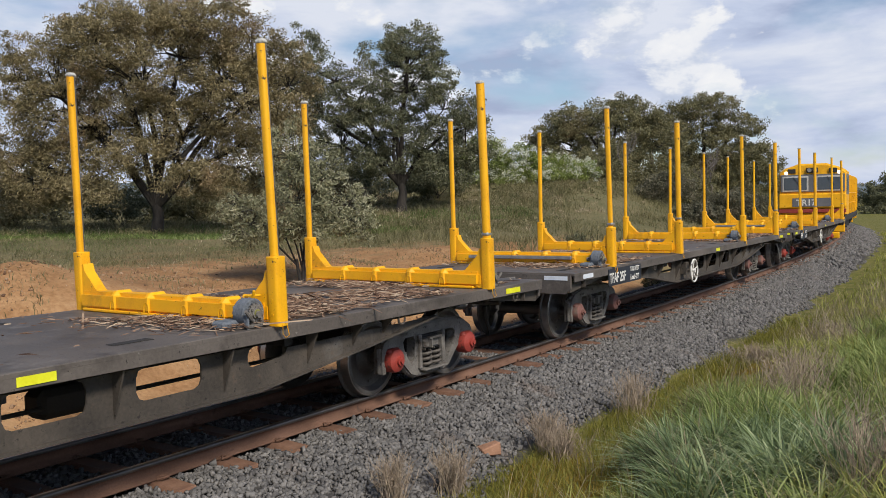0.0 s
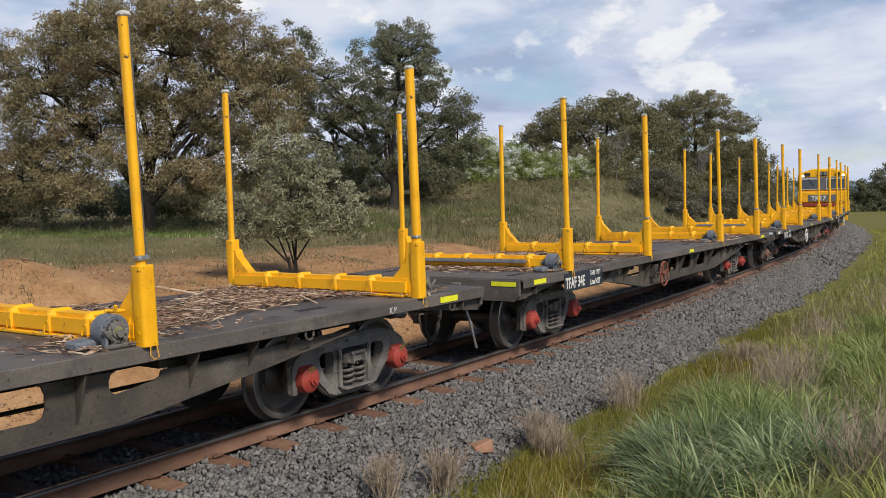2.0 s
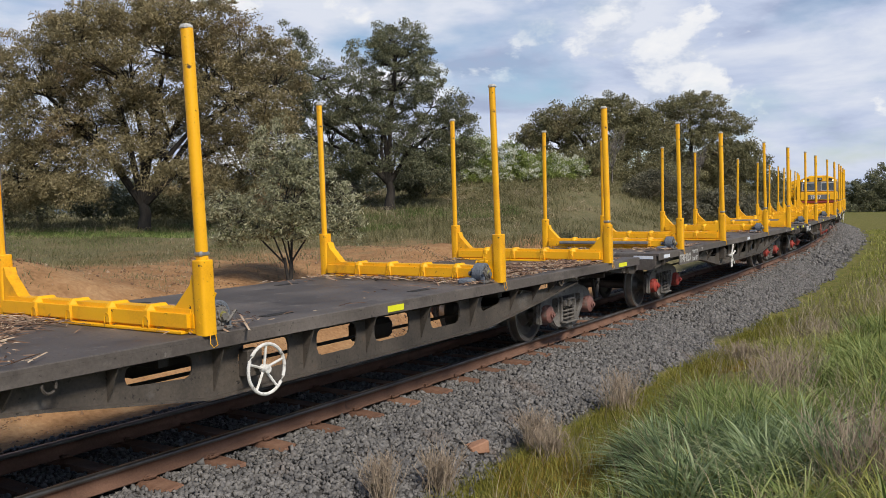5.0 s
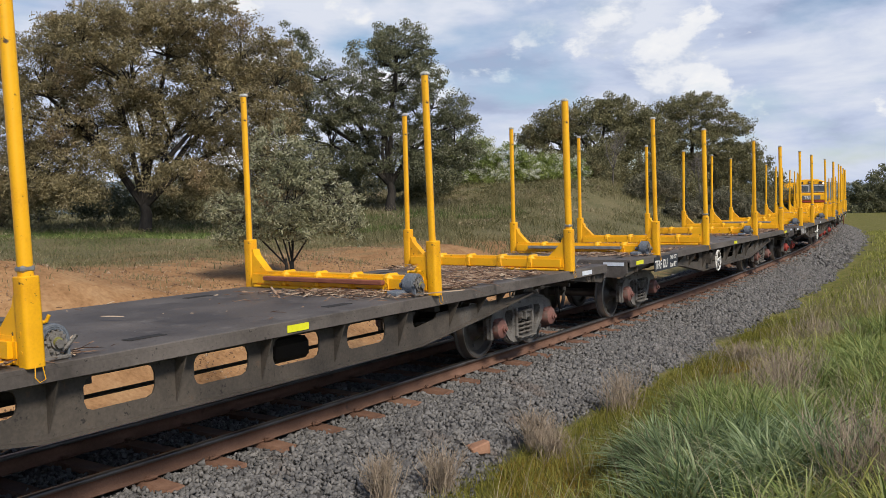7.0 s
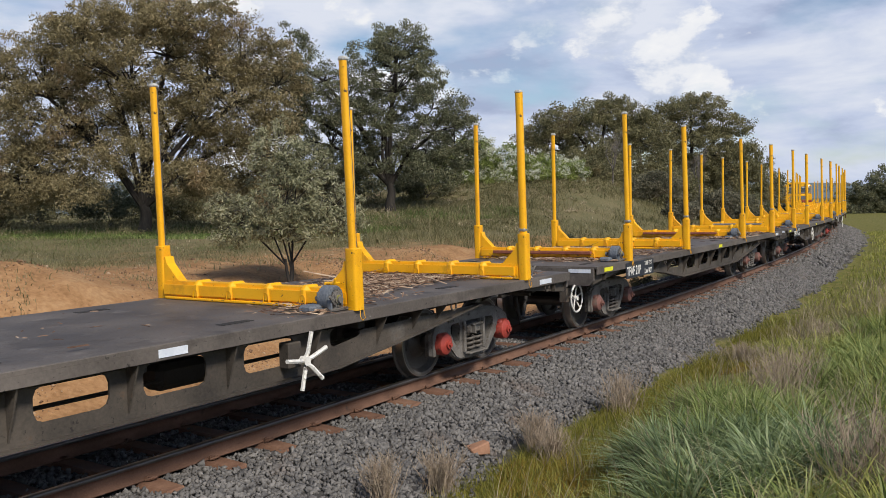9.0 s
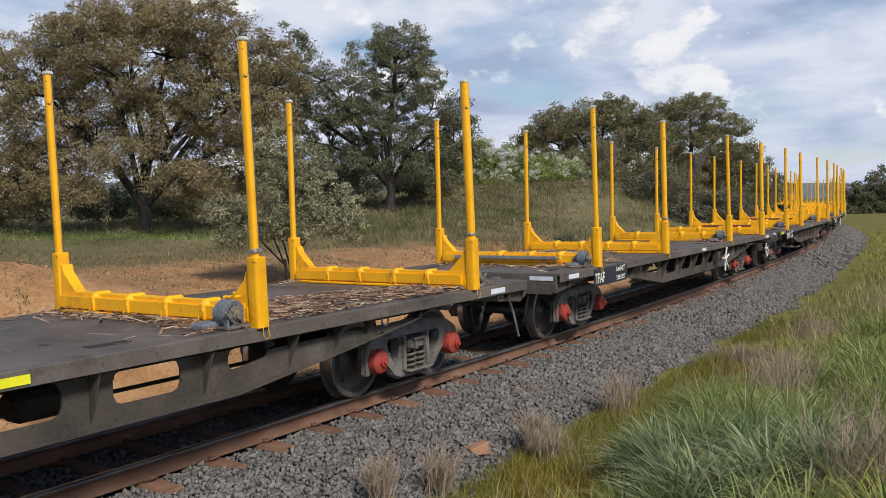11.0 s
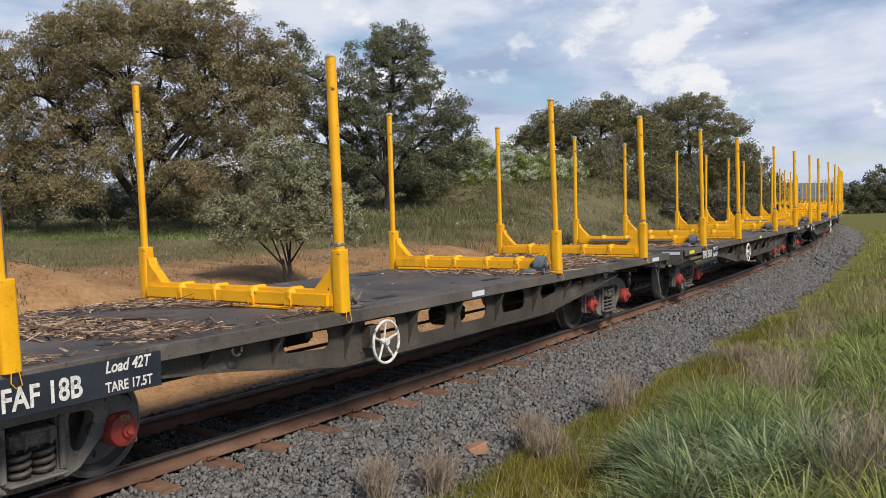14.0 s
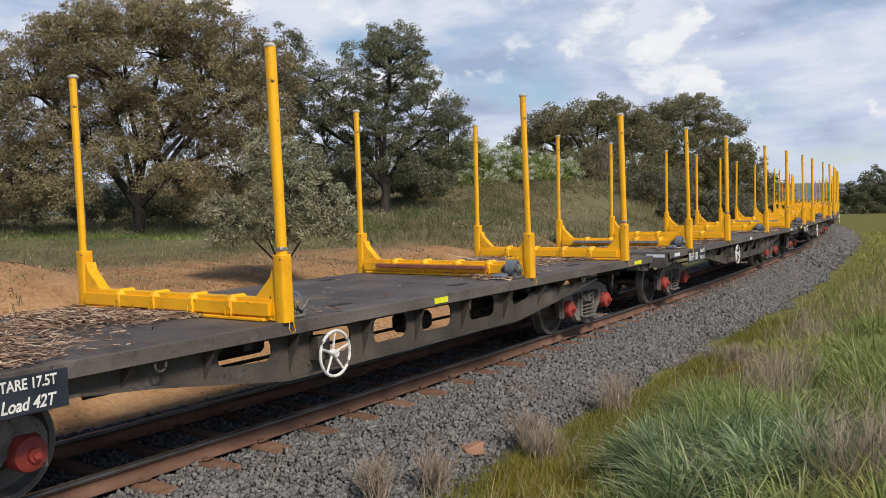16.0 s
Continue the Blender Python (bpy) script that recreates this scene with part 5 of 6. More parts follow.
# ---- grass ----
def blades(name, label, x, y, height, width, bend, mat, seed, rows=3, turn=None):
    """Curved tapering blades rooted at x, y."""
    rng = np.random.RandomState(seed)
    n = len(x)
    z = ground_z(x, y) - .02
    a = rng.uniform(0, 6.283, n) if turn is None else turn
    d = np.stack([np.cos(a), np.sin(a), np.zeros(n)], -1)
    w = np.stack([-np.sin(a), np.cos(a), np.zeros(n)], -1)
    t0 = rng.uniform(0, 6.283, n)
    w = w * np.cos(t0)[:, None] + d * np.sin(t0)[:, None]
    root = np.stack([x, y, z], -1)
    b = bend * (0.4 + 1.2 * rng.rand(n))
    V, up = [], np.array([0, 0, 1.0])
    for k in range(rows + 1):
        t = k / rows
        c = root + d * (height * b * t * t)[:, None] + up * (height * (t - .35 * np.minimum(b, 1.2) * t * t * t))[:, None]
        if k < rows:
            ww = w * (width * (1 - .75 * t * t))[:, None]
            V += [c - ww, c + ww]
        else:
            V.append(c)
    V = np.stack(V, 1)
    k = V.shape[1]
    f = []
    for j in range(rows - 1):
        f += [(2 * j, 2 * j + 1, 2 * j + 3), (2 * j, 2 * j + 3, 2 * j + 2)]
    f.append((2 * rows - 2, 2 * rows - 1, 2 * rows))
    faces = (np.array(f)[None] + (np.arange(n) * k)[:, None, None]).reshape(-1, 3)
    return tagged(new(name, numpy_mesh(name, V.reshape(-1, 3), faces, mat)), label, "grass", kind="stuff")


def scatter(seed, n, s_range, lat_range, clump=0.0, thresh=-1.0, scale=1.5):
    """Points in track coordinates, thinned by unevenness and gathered into clumps."""
    rng = np.random.RandomState(seed)
    s, lat = rng.uniform(*s_range, n), rng.uniform(*lat_range, n)
    if clump:
        m = max(1, n // 28)
        cs, cl = rng.uniform(*s_range, m), rng.uniform(*lat_range, m)
        k = rng.randint(m, size=n)
        s, lat = cs[k] + rng.normal(0, clump, n), cl[k] + rng.normal(0, clump, n)
    keep = (lumps(s, lat, scale, seed) + rng.normal(0, .1, n) > thresh) & (lat * np.sign(sum(lat_range)) > min(abs(lat_range[0]), abs(lat_range[1])) - .15)
    x, y = track(s[keep], lat[keep])
    return x, y, rng


def ring(cx, cy, rx, ry, n, seed):
    rng = np.random.RandomState(seed)
    a, r = rng.uniform(0, 6.283, n), np.sqrt(rng.rand(n))
    return cx + rx * r * np.cos(a), cy + ry * r * np.sin(a), rng


def tussocks(label, cx, cy, radius, per, tall, wide, mat, seed):
    """Clumps whose blades rise from a crown and arch outwards."""
    r = np.random.RandomState(seed)
    n = len(cx) * per
    k = np.repeat(np.arange(len(cx)), per)
    a, q = r.uniform(0, 6.283, n), np.sqrt(r.rand(n))
    x, y = cx[k] + radius * q * np.cos(a), cy[k] + radius * q * np.sin(a)
    size = r.uniform(.75, 1.15, len(cx))[k]
    blades("grass_tussock", label, x, y, r.uniform(*tall, n) * size * (1.05 - .35 * q), r.uniform(*wide, n), .35 + .75 * q, mat, seed + 1, 5, a + r.normal(0, .45, n))


def build_grass():
    cx, cy, r = ring(2.20, 6.25, .72, 1.15, 30, 70)
    tussocks("lush blue-green long grass tussock beside the ballast", cx, cy, .20, 250, (.30, .66), (.005, .0115), GRASS_BLUE, 71)
    cx, cy, r = ring(2.55, 7.75, .62, 1.15, 30, 174)
    tussocks("tall fresh green grass tussock beside the ballast", cx, cy, .19, 220, (.34, .66), (.004, .0085), GRASS_GREEN, 176)
    cx, cy, r = scatter(170, 150, (3.5, 15), (4.4, 8.5))[:3]
    tussocks("fresh green grass tussocks on the bank", cx, cy, .17, 110, (.28, .60), (.004, .008), GRASS_GREEN, 171)
    cx, cy, r = scatter(172, 120, (3.5, 16), (3.9, 8.5))[:3]
    tussocks("pale seeding grass tussocks on the bank", cx[::4] + .15, cy[::4] + .1, .14, 60, (.40, .70), (.0018, .0034), GRASS_DRY, 175)
    tussocks("yellow-green grass tussocks on the bank", cx, cy, .15, 110, (.25, .55), (.003, .006), GRASS_LIME, 173)
    x, y, r = scatter(72, 5000, (4, 17), (3.9, 8.5), .11, -.1)
    blades("bank_grass", "fresh green grass clumps on the bank", x, y, r.uniform(.20, .48, len(x)), r.uniform(.004, .008, len(x)), .65, GRASS_GREEN, 73, 4)
    x, y, r = scatter(121, 14000, (-12, 6), (3.0, 13), .2)
    blades("bank_grass", "yellow-green grass on the bank", x, y, r.uniform(.12, .30, len(x)), r.uniform(.004, .007, len(x)), .6, GRASS_LIME, 122)
    x, y, r = scatter(92, 9000, (4, 17), (3.6, 8.5), .16)
    blades("bank_grass", "yellow-green grass on the bank", x, y, r.uniform(.15, .42, len(x)), r.uniform(.003, .006, len(x)), .6, GRASS_LIME, 93)
    x, y, r = scatter(74, 6000, (4, 17), (3.3, 8.5), .12)
    blades("bank_grass", "dull olive grass on the bank", x, y, r.uniform(.18, .42, len(x)), r.uniform(.003, .005, len(x)), .5, GRASS_DULL, 75)
    x, y, r = scatter(76, 42000, (2, 18), (2.4, 4.3), 0, -.2, 2.2)
    blades("verge_grass", "short olive-yellow grass at the ballast's edge", x, y, r.uniform(.05, .22, len(x)), r.uniform(.002, .0045, len(x)), .5, GRASS_OLIVE, 77)
    x, y, r = scatter(78, 3800, (4, 20), (3.2, 8.5), .12)
    blades("dry_stalks", "thin dry straw-coloured grass stalks", x, y, r.uniform(.35, .78, len(x)), r.uniform(.0018, .0034, len(x)), .45, GRASS_DRY, 79)
    x, y, r = scatter(80, 26000, (16, 60), (2.75, 16), .3)
    blades("bank_grass", "mixed grass on the verge of the bend", x, y, r.uniform(.10, .34, len(x)), r.uniform(.006, .014, len(x)), .5, GRASS_LIME, 81)
    x, y, r = scatter(82, 9000, (13, 40), (3.4, 16), .35)
    blades("dry_grass", "pale dry grass along the verge", x, y, r.uniform(.18, .42, len(x)), r.uniform(.004, .010, len(x)), .5, GRASS_DRY, 83)
    x, y, r = scatter(84, 90000, (-14, 46), (-46, -6.0), .5, -.05, .9)
    z = np.clip((track_coords(x, y)[1] + 4.5) / -9, 0, 1)
    k = r.rand(len(x)) < .08 + .92 * z
    x, y = x[k], y[k]
    blades("paddock_grass", "short dull paddock grass on the slope", x, y, r.uniform(.05, .20, len(x)), r.uniform(.005, .013, len(x)), .7, GRASS_DULL, 85, 2)
    x, y, r = scatter(86, 22000, (-14, 46), (-42, -6.5), .5)
    blades("paddock_grass", "dry grass tufts on the slope", x, y, r.uniform(.05, .20, len(x)), r.uniform(.004, .010, len(x)), .7, GRASS_DRY, 87, 2)
    x, y, r = scatter(88, 60000, (-18, 20), (-30, -13), .5, -.25, .6)
    x, y = x[y > 27], y[y > 27]
    blades("paddock_grass", "greener grass in the shade of the trees", x, y, r.uniform(.12, .28, len(x)), r.uniform(.008, .016, len(x)), .6, GRASS_GREEN, 89, 2)
    # the darker green of these blades carries the trees' shade
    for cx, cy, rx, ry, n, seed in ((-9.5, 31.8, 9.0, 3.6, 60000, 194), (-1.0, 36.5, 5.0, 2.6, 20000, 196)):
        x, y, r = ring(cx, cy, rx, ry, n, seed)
        blades("shade_grass", "lush short green grass under the wattle trees, their shade put into its colour", x, y, r.uniform(.08, .26, n), r.uniform(.004, .009, n), .6, GRASS_SHADE, seed + 1, 2)
    x, y, r = scatter(97, 60000, (4, 60), (-44, -10), .35, -.15, .8)
    x, y = x[y > 31], y[y > 31]
    blades("rank_grass", "tall rank grey-green grass on the hill", x, y, r.uniform(.22, .65, len(x)), r.uniform(.005, .011, len(x)), .55, GRASS_DULL, 98, 3)
    x, y, r = scatter(99, 16000, (4, 60), (-44, -11), .30, .0, .8)
    x, y = x[y > 31], y[y > 31]
    blades("rank_grass", "tall bleached grass on the hill", x, y, r.uniform(.22, .60, len(x)), r.uniform(.004, .009, len(x)), .5, GRASS_DRY, 120, 3)
    x, y, r = scatter(197, 80000, (2, 28), (-23, -8.0), .4, -.25, .7)
    blades("paddock_grass", "short fine dull grass between the bank and the trees", x, y, r.uniform(.05, .19, len(x)), r.uniform(.002, .005, len(x)), .7, GRASS_DULL, 198, 2)
    # same green, darkened in colour for shade, further down the slope
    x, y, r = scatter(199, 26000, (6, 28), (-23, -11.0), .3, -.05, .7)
    blades("paddock_grass", "fine fresh green grass below the trees, with shade put into its colour", x, y, r.uniform(.05, .17, len(x)), r.uniform(.002, .005, len(x)), .7, GRASS_SHADE, 200, 2)
    x, y, r = ring(4.25, 12.2, .55, .7, 5000, 201)
    blades("ochre_moss", "low rusty ochre moss and seedlings at the ballast's edge", x, y, r.uniform(.02, .09, len(x)), r.uniform(.002, .006, len(x)), .5, MOSS, 202, 2)
    x, y, r = ring(1.05, 7.55, .55, .8, 6000, 203)
    blades("ochre_moss", "low rusty ochre moss and seedlings at the ballast's edge", x, y, r.uniform(.02, .10, len(x)), r.uniform(.002, .005, len(x)), .5, MOSS, 204, 2)
    x, y, r = scatter(190, 30000, (20, 60), (-14, -3.6), .3, -.2, .8)
    blades("rank_grass", "rank grey-green grass beside the railway", x, y, r.uniform(.15, .45, len(x)), r.uniform(.005, .011, len(x)), .55, GRASS_DULL, 191, 3)
    x, y, r = scatter(192, 16000, (-4, 18), (-10.5, -4.6), .16, .05, 1.1)
    blades("bank_grass", "patchy short green grass creeping over the orange bank", x, y, r.uniform(.04, .16, len(x)), r.uniform(.003, .007, len(x)), .7, GRASS_DULL, 193, 2)
    x, y, r = scatter(90, 1300, (-4, 16), (-8, -3.0), .12)
    blades("bank_tufts", "sparse tufts on the bare orange bank", x, y, r.uniform(.06, .20, len(x)), r.uniform(.003, .006, len(x)), .6, GRASS_DULL, 91, 2)


CLOD = material("earth_clod", [(0.15, (0.13, 0.07, 0.04)), (0.5, (0.28, 0.165, 0.09)), (0.85, (0.44, 0.31, 0.20))], 0.95, scale=6, bump=0.3, per_island=0.6)


def clods():
    rng = np.random.RandomState(95)
    n = 30000
    s, lat = rng.uniform(-5, 18, n), -(2.5 + rng.gamma(1.6, 1.6, n))
    k = lumps(s, lat, 1.6, 96) + rng.normal(0, .15, n) > -.05
    s, lat = s[k], lat[k]
    x, y = track(s, lat)
    size = .006 + rng.gamma(1.2, .0055, len(s))
    v, f = stone_shapes(len(s), rng)
    v = v * size[:, None, None] + np.stack([x, y, ground_z(x, y, s, lat) + .003], -1)[:, None]
    faces = (f[None] + (np.arange(len(s)) * 8)[:, None, None]).reshape(-1, 3)
    tagged(new("earth_clods", numpy_mesh("earth_clods", v.reshape(-1, 3), faces, CLOD)), "crumbled clods and pebbles on the orange bank", "earth", kind="stuff")


clods()
build_grass()


def slope_scrub(name, label, seed, count, mat, lat_range, s_range, size, leaf, thresh=-.1):
    """Low clumps of scrub and rank grass that mottle the slope."""
    x, y, r = scatter(seed, count, s_range, lat_range, 0, thresh, .9)
    x, y = x[y > 31], y[y > 31]
    z = ground_z(x, y)
    rad = r.uniform(.5, 1.3, len(x)) * size
    v, f = leaf_cloud(r, np.stack([x, y, z + rad * .3, rad], -1), 34, leaf, .55)
    tagged(new(name, numpy_mesh(name, v, f, mat)), label, "scrub", kind="stuff")


slope_scrub("slope_scrub", "dull olive tussocks dotted over the slope", 130, 10000, GRASS_DULL, (-42, -9), (0, 55), .30, .055)
slope_scrub("slope_scrub", "bleached straw tussocks dotted over the slope", 131, 3000, GRASS_DRY, (-42, -8), (-6, 55), .20, .05, .02)
slope_scrub("slope_scrub", "dark green low scrub on the slope", 132, 3200, LEAF_OLIVE, (-42, -11), (-10, 55), .28, .05, -.02)
DEADWEED = material("dead_weed", [(0.2, (0.18, 0.135, 0.10)), (0.8, (0.40, 0.32, 0.235))], 0.9, scale=9, bump=0, per_island=0.4)


def dead_weed(x, y, h, w, seed, n=130):
    """A dry twiggy weed: many thin forking stems."""
    rng = np.random.RandomState(seed)
    bm = bmesh.new()
    for _ in range(n // 6):
        a, r = rng.uniform(0, 6.283), rng.uniform(.05, 1) * w
        p0 = Vector((rng.normal(0, w * .25), rng.normal(0, w * .25), -.03))
        p1 = p0 + Vector((math.cos(a) * r * .4, math.sin(a) * r * .4, h * rng.uniform(.35, .6)))
        p2 = p1 + Vector((math.cos(a) * r * .5, math.sin(a) * r * .5, h * rng.uniform(.25, .5)))
        tube(bm, [p0, p1, p2], [.0042, .003, .0015], 3, False)
        for _ in range(5):
            q = p0.lerp(p1, rng.uniform(.3, 1)) if rng.rand() < .4 else p1.lerp(p2, rng.rand())
            tube(bm, [q, q + Vector((rng.normal(0, .05), rng.normal(0, .05), rng.uniform(.03, .13)))], [.0024, .0012], 3, False)
    ob = part("dead_weed", bm, DEADWEED, at=pose(*at_ground(x, y, 0)))
    tagged(ob, "dry grey-brown twiggy weed in the ballast's edge", "weed", group="dead weeds by the track")


for k, (x, y, h, w) in enumerate(((2.15, 10.0, .50, .34), (1.0, 8.6, .42, .26), (.02, 7.4, .40, .28), (-.45, 7.0, .42, .2), (1.1, 8.2, .3, .25), (4.6, 7.6, .45, .5), (4.3, 6.2, .45, .45), (4.4, 12.5, .3, .35), (5.6, 12.4, .45, .5), (2.65, 5.2, .66, .42), (3.35, 8.3, .72, .45), (3.9, 9.6, .5, .5))):
    dead_weed(x, y, h, w, 100 + k, 480)
tussocks("bright yellow-green round grass tuft beside the ballast", np.array([5.05]), np.array([12.75]), .24, 700, (.30, .46), (.004, .008), GRASS_LIME, 110)
bm = bmesh.new()
bmesh.ops.create_cube(bm, size=1)
for v in bm.verts:
    v.co = Vector((v.co.x * .19, v.co.y * .12, v.co.z * .12 * (1.2 if v.co.x > 0 else .7))) + Vector((random.uniform(-.02, .02), random.uniform(-.02, .02), random.uniform(-.015, .015)))
bmesh.ops.bevel(bm, geom=bm.edges[:], offset=.012, segments=1, affect="EDGES")
tagged(part("broken_brick", bm, REDSTONE, at=pose(*at_ground(.40, 8.35, .05), 6, -8, 20)), "broken orange-red brick lying on the ballast", "brick")

# ---- locomotives ----
GLASS = material("cab_glass", [(0.2, (0.05, 0.065, 0.08)), (0.8, (0.09, 0.11, 0.13))], 0.08, scale=1, bump=0)
LAMP = bpy.data.materials.new("marker_lamp")
LAMP.use_nodes = True
LAMP.node_tree.nodes["Principled BSDF"].inputs["Emission Color"].default_value = (1, .93, .75, 1)
LAMP.node_tree.nodes["Principled BSDF"].inputs["Emission Strength"].default_value = 1.6
LOCOGREY = material("loco_grey", [(0.2, (0.10, 0.10, 0.105)), (0.8, (0.17, 0.17, 0.175))], 0.5, scale=2, bump=0.05)


def locomotive(code):
    """Hood locomotive with its cab at the rear end (-x)."""
    root = tagged(new("locomotive"), "yellow diesel locomotive with a grey-windowed cab and red stripe", "locomotive")
    L, W = 5.6, 1.30
    bm = bmesh.new()
    box(bm, (0, 0, 1.02), (2 * L - .2, 2.5, .26), .02)
    box(bm, (0, 0, .70), (3.4, 2.0, .5), .08)
    part("underframe", bm, DARKSTEEL, root, "dark underframe with fuel tank")
    # cab
    prof = [(-W, 1.20), (-W, 2.98), (-1.12, 3.14), (-.55, 3.34), (.55, 3.34), (1.12, 3.14), (W, 2.98), (W, 1.20)]
    bm = bmesh.new()
    rows = []
    for x, k in ((-L + .02, .965), (-L + .14, 1.0), (-L + 2.2, 1.0)):
        rows.append([bm.verts.new((x, y * k, 1.2 + (z - 1.2) * (k if z > 2 else 1))) for y, z in prof])
    for a, b in zip(rows, rows[1:]):
        for k in range(len(prof)):
            bm.faces.new((a[k], a[(k + 1) % 8], b[(k + 1) % 8], b[k]))
    bm.faces.new(rows[0])
    bm.faces.new(rows[-1][::-1])
    bmesh.ops.recalc_face_normals(bm, faces=bm.faces)
    cab = part("cab", bm, YELLOW, root, "yellow driving cab")
    x = -L
    bm = bmesh.new()
    box(bm, (x + .0, 0, 2.52), (.05, 2.50, .74), .02)
    part("window_band", bm, LOCOGREY, cab, "grey band round the windscreens")
    for y in (-.66, .66):
        bm = bmesh.new()
        box(bm, (x - .03, y, 2.50), (.03, 1.02, .64), .012)
        fr = part("window_frame", bm, CAPPALE, cab, "pale metal windscreen frame")
        bm = bmesh.new()
        box(bm, (x - .047, y, 2.50), (.02, .90, .52), .006)
        part("pane", bm, GLASS, fr, "dark windscreen glass")
        bm = bmesh.new()
        tube(bm, [(x - .075, y + .1, 2.80), (x - .075, y - .2, 2.42)], .010, 5)
        part("wiper", bm, RUBBER, fr)
    bm = bmesh.new()
    box(bm, (x - .10, 0, 1.78), (.24, 2.62, .62), .05)
    nose = part("nose", bm, YELLOW, cab, "yellow cab front")
    bm = bmesh.new()
    box(bm, (x - .225, 0, 1.72), (.012, 1.52, .36), .004)
    plate = part("number_panel", bm, LOCOGREY, nose, "grey panel with white letters")
    # seen from behind the train: the text runs along -y
    lettering(code, .36, WHITE, plate, Matrix.Translation((x - .236, .60, 1.59)) @ pose(0, 0, 0, 90, 0, -90), .95)
    bm = bmesh.new()
    box(bm, (x - .08, 0, 1.36), (.20, 2.60, .16), .02)
    part("red_stripe", bm, REDCAP, cab, "red band below the cab front")
    bm = bmesh.new()
    box(bm, (x - .02, 0, .78), (.16, 2.50, .62), .03)
    box(bm, (x - .06, 0, .34), (.10, 2.1, .26), .03)
    part("buffer_beam", bm, YELLOW, root, "yellow buffer beam and cow catcher")
    bm = bmesh.new()
    box(bm, (x - .25, 0, .72), (.5, .2, .22), .04)
    part("coupler", bm, CAST, root, "knuckle coupler")
    bm = bmesh.new()
    box(bm, (x - .02, 0, 3.06), (.10, .46, .22), .03)
    lampbox = part("headlamp_box", bm, DARKSTEEL, cab, "dark twin headlamp box")
    for y in (-.11, .11):
        bm = bmesh.new()
        lathe(bm, [(-.03, .085), (0, .085), (.01, .06)], 14, "x")
        part("headlamp", bm, ALLOY, lampbox, at=pose(x - .06, y, 3.06))
    for y in (-.80, .80):
        bm = bmesh.new()
        box(bm, (x - .01, y, 3.04), (.05, .30, .18), .01)
        part("number_box", bm, DARKSTEEL, cab, "dark number box")
    for y in (-1.02, 1.02):
        bm = bmesh.new()
        lathe(bm, [(-.04, .05), (0, .075), (.03, .075)], 14, "x")
        part("marker_lamp", bm, LAMP, cab, "lit white marker lamp", at=pose(x + .0, y, 2.96))
    for side in (1, -1):
        bm = bmesh.new()
        box(bm, (x + 1.0, side * (W + .004), 2.48), (.80, .02, .60), .01)
        part("side_window", bm, GLASS, cab, "dark cab side window")
        bm = bmesh.new()
        box(bm, (x + 1.15, side * (W - .001), 2.45), (2.05, .012, .86), .004)
        part("side_panel", bm, LOCOGREY, cab, "grey panel along the cab side")
        bm = bmesh.new()
        for k in range(9):
            tube(bm, [(x + 2.4 + k * 1.0, side * 1.22, 1.15), (x + 2.4 + k * 1.0, side * 1.22, 2.1)], .02, 6)
        for z in (1.65, 2.1):
            tube(bm, [(x + 2.4, side * 1.22, z), (x + 10.6, side * 1.22, z)], .02, 6)
        part("handrail", bm, YELLOW, root, "yellow walkway handrail")
    bm = bmesh.new()
    box(bm, (1.3, 0, 1.92), (8.2, 1.50, 1.50), .12)
    box(bm, (3.6, 0, 2.72), (2.2, 1.2, .16), .05)
    box(bm, (-.6, .2, 2.72), (.5, .5, .2), .05)
    hood = part("hood", bm, YELLOW, root, "yellow engine hood")
    for side in (1, -1):
        for k in range(6):
            bm = bmesh.new()
            box(bm, (-1.8 + k * 1.2, side * .755, 1.9), (.95, .02, 1.1), .008)
            part("hood_door", bm, YELLOW if k % 3 == 1 else LOCOGREY, hood)
    for bx in (-3.3, 3.3):
        bm = bmesh.new()
        box(bm, (bx, 0, .62), (2.3, 1.9, .35), .06)
        bg = part("bogie", bm, DARKSTEEL, root, "dark locomotive bogie")
        for dx in (-.9, .9):
            ws = new("wheelset", WHEELSET)
            ws.parent, ws.matrix_basis = bg, pose(bx + dx, 0, WHEEL_R)
    return root


locos.append((locomotive("TR17"), 18.7, 3.3, 0))
locos.append((locomotive("TR"), 30.7, 3.3, 180))


# ---- motion of the train ----
G = [(0, -2.59), (0.5, .79), (1, 4.02), (1.5, 7.26), (2, 10.53), (2.5, 13.75), (3, 17.0), (3.5, 20.27), (4, 23.44), (6.5, 39.58), (7, 42.77), (7.5, 46.02), (8, 49.25), (8.5, 52.51),
     (9, 55.79), (11.5, 72.25), (12, 75.53), (12.5, 78.79), (13, 82.06), (13.5, 85.32), (14, 88.60), (14.5, 91.97), (15, 95.36), (15.5, 98.90), (16, 102.3)]
_gt, _gs = np.array(G).T
TRAVEL = np.polyfit((_gt - 8) / 8, _gs, 6, w=np.where(_gt > 15.4, 3.0, 1.0))
PITCH = 14.31


def travel(t):
    """Place along the line of the third wagon's rear bolster: a smooth curve through its marks."""
    return float(np.polyval(TRAVEL, (t - 8) / 8))


def car_pose(s, half):
    (xa, ya), (xb, yb) = track(s - half), track(s + half)
    return pose((xa + xb) / 2, (ya + yb) / 2, 0, 0, 0, math.degrees(math.atan2(yb - ya, xb - xa)))


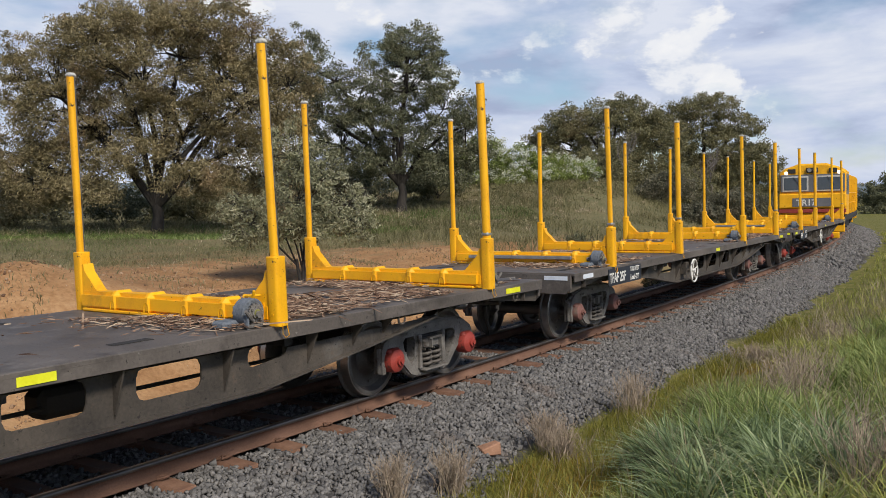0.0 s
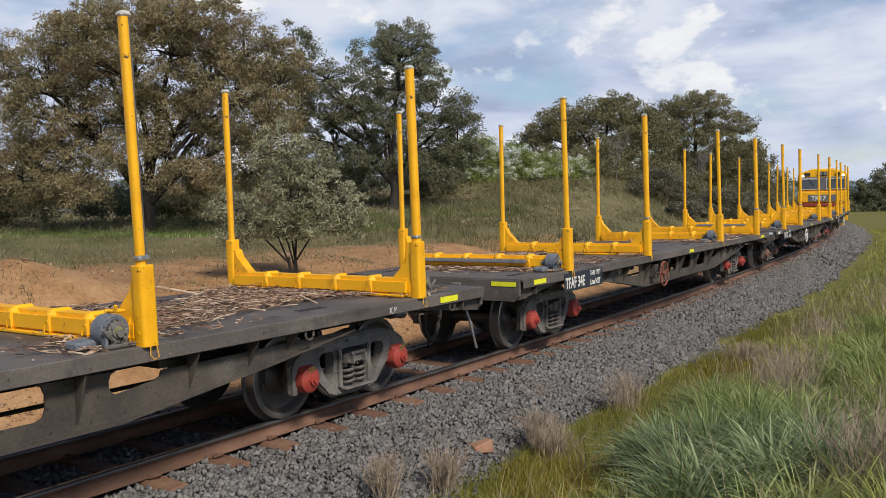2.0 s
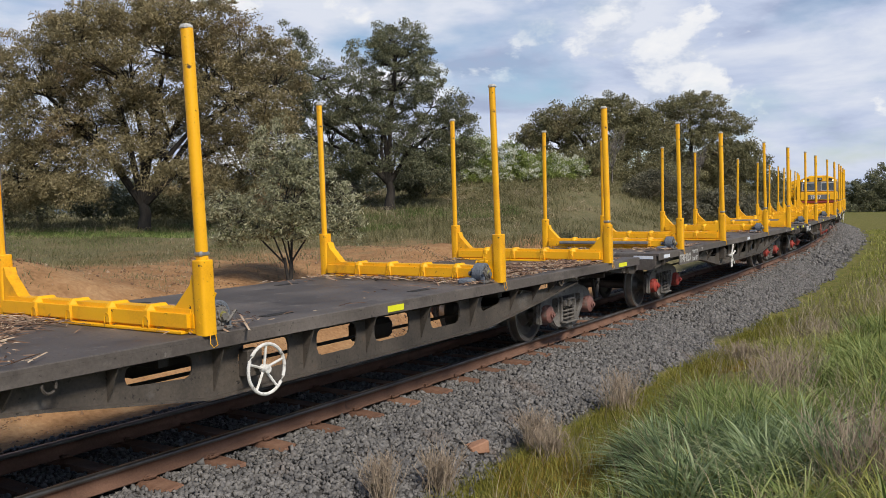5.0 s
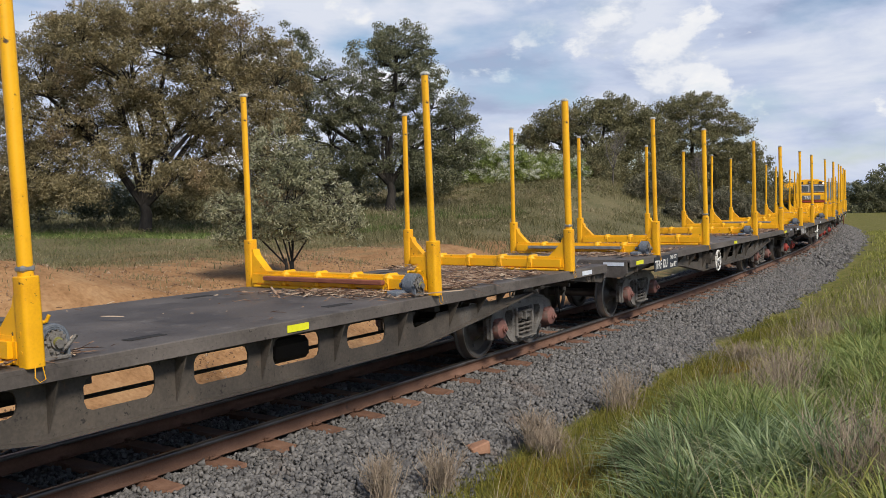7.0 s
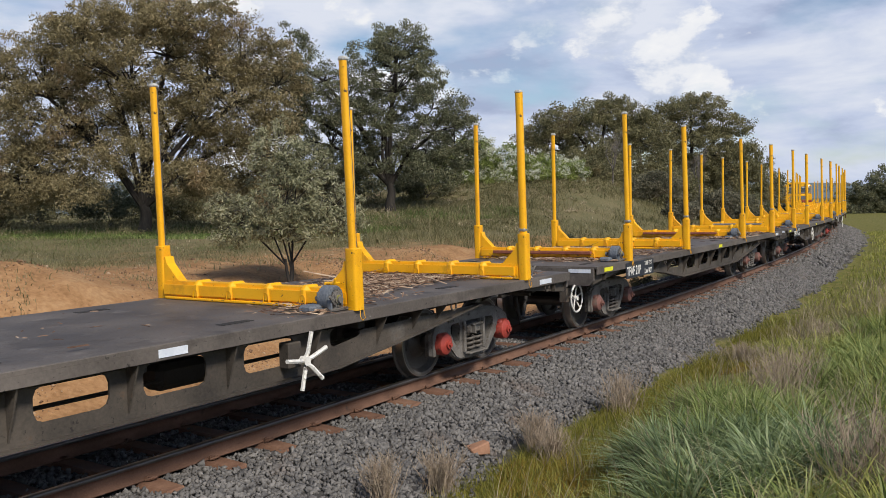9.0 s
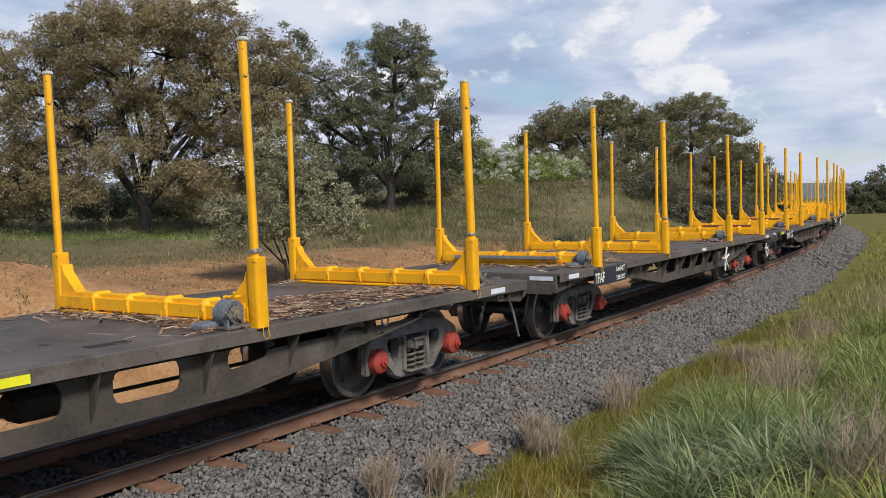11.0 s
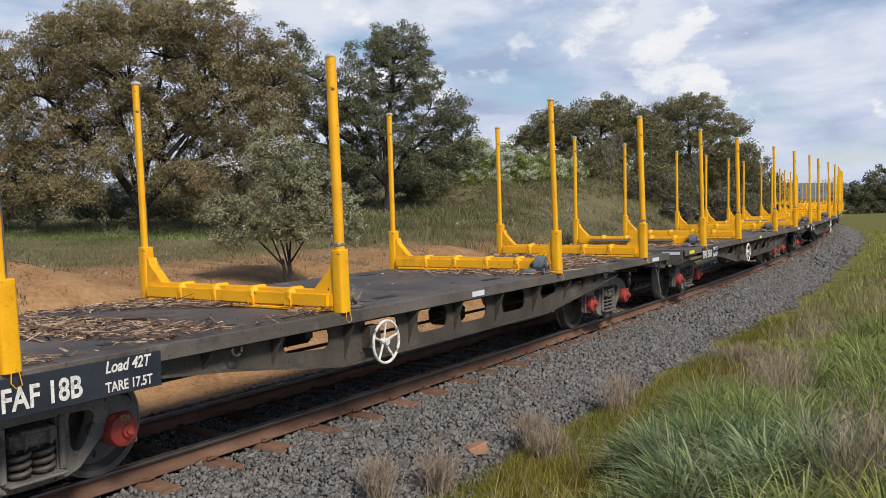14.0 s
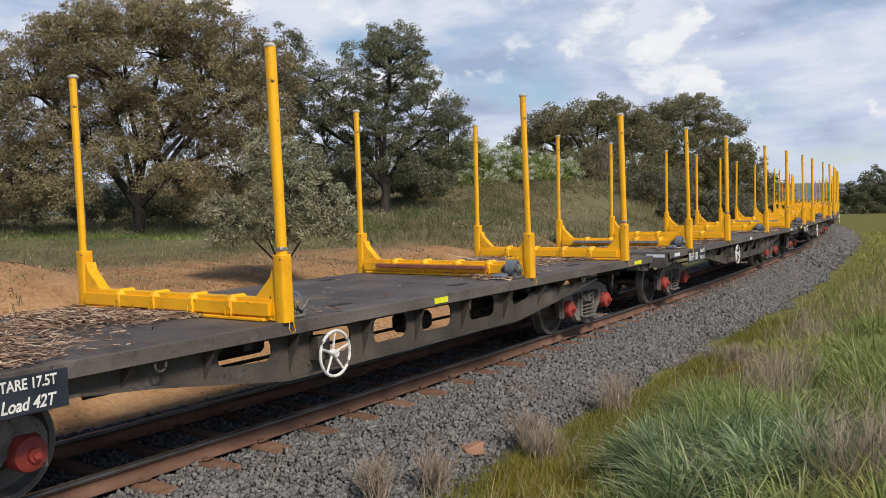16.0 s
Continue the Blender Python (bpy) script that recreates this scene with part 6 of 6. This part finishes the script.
def motions():
    times = [k * 8 / 30 for k in range(61)]
    for i, ((root, axles), litter) in enumerate(zip(wagons, litters)):
        rows = [(t, car_pose(travel(t) - (i - 2) * PITCH + 5.36, BOGIE)) for t in times]
        walk(root, rows)
        walk(litter, rows)
        spin = [k / 15 for k in range(241)]
        for a in axles:
            x, y, z = a.location
            walk(a, [(t, pose(x, y, z, 0, math.degrees(travel(t) / WHEEL_R) % 360, 0)) for t in spin])
    for root, offset, half, turn in locos:
        walk(root, [(t, car_pose(travel(t) + 2 * PITCH + offset, half) @ pose(0, 0, 0, 0, 0, turn)) for t in times])


motions()
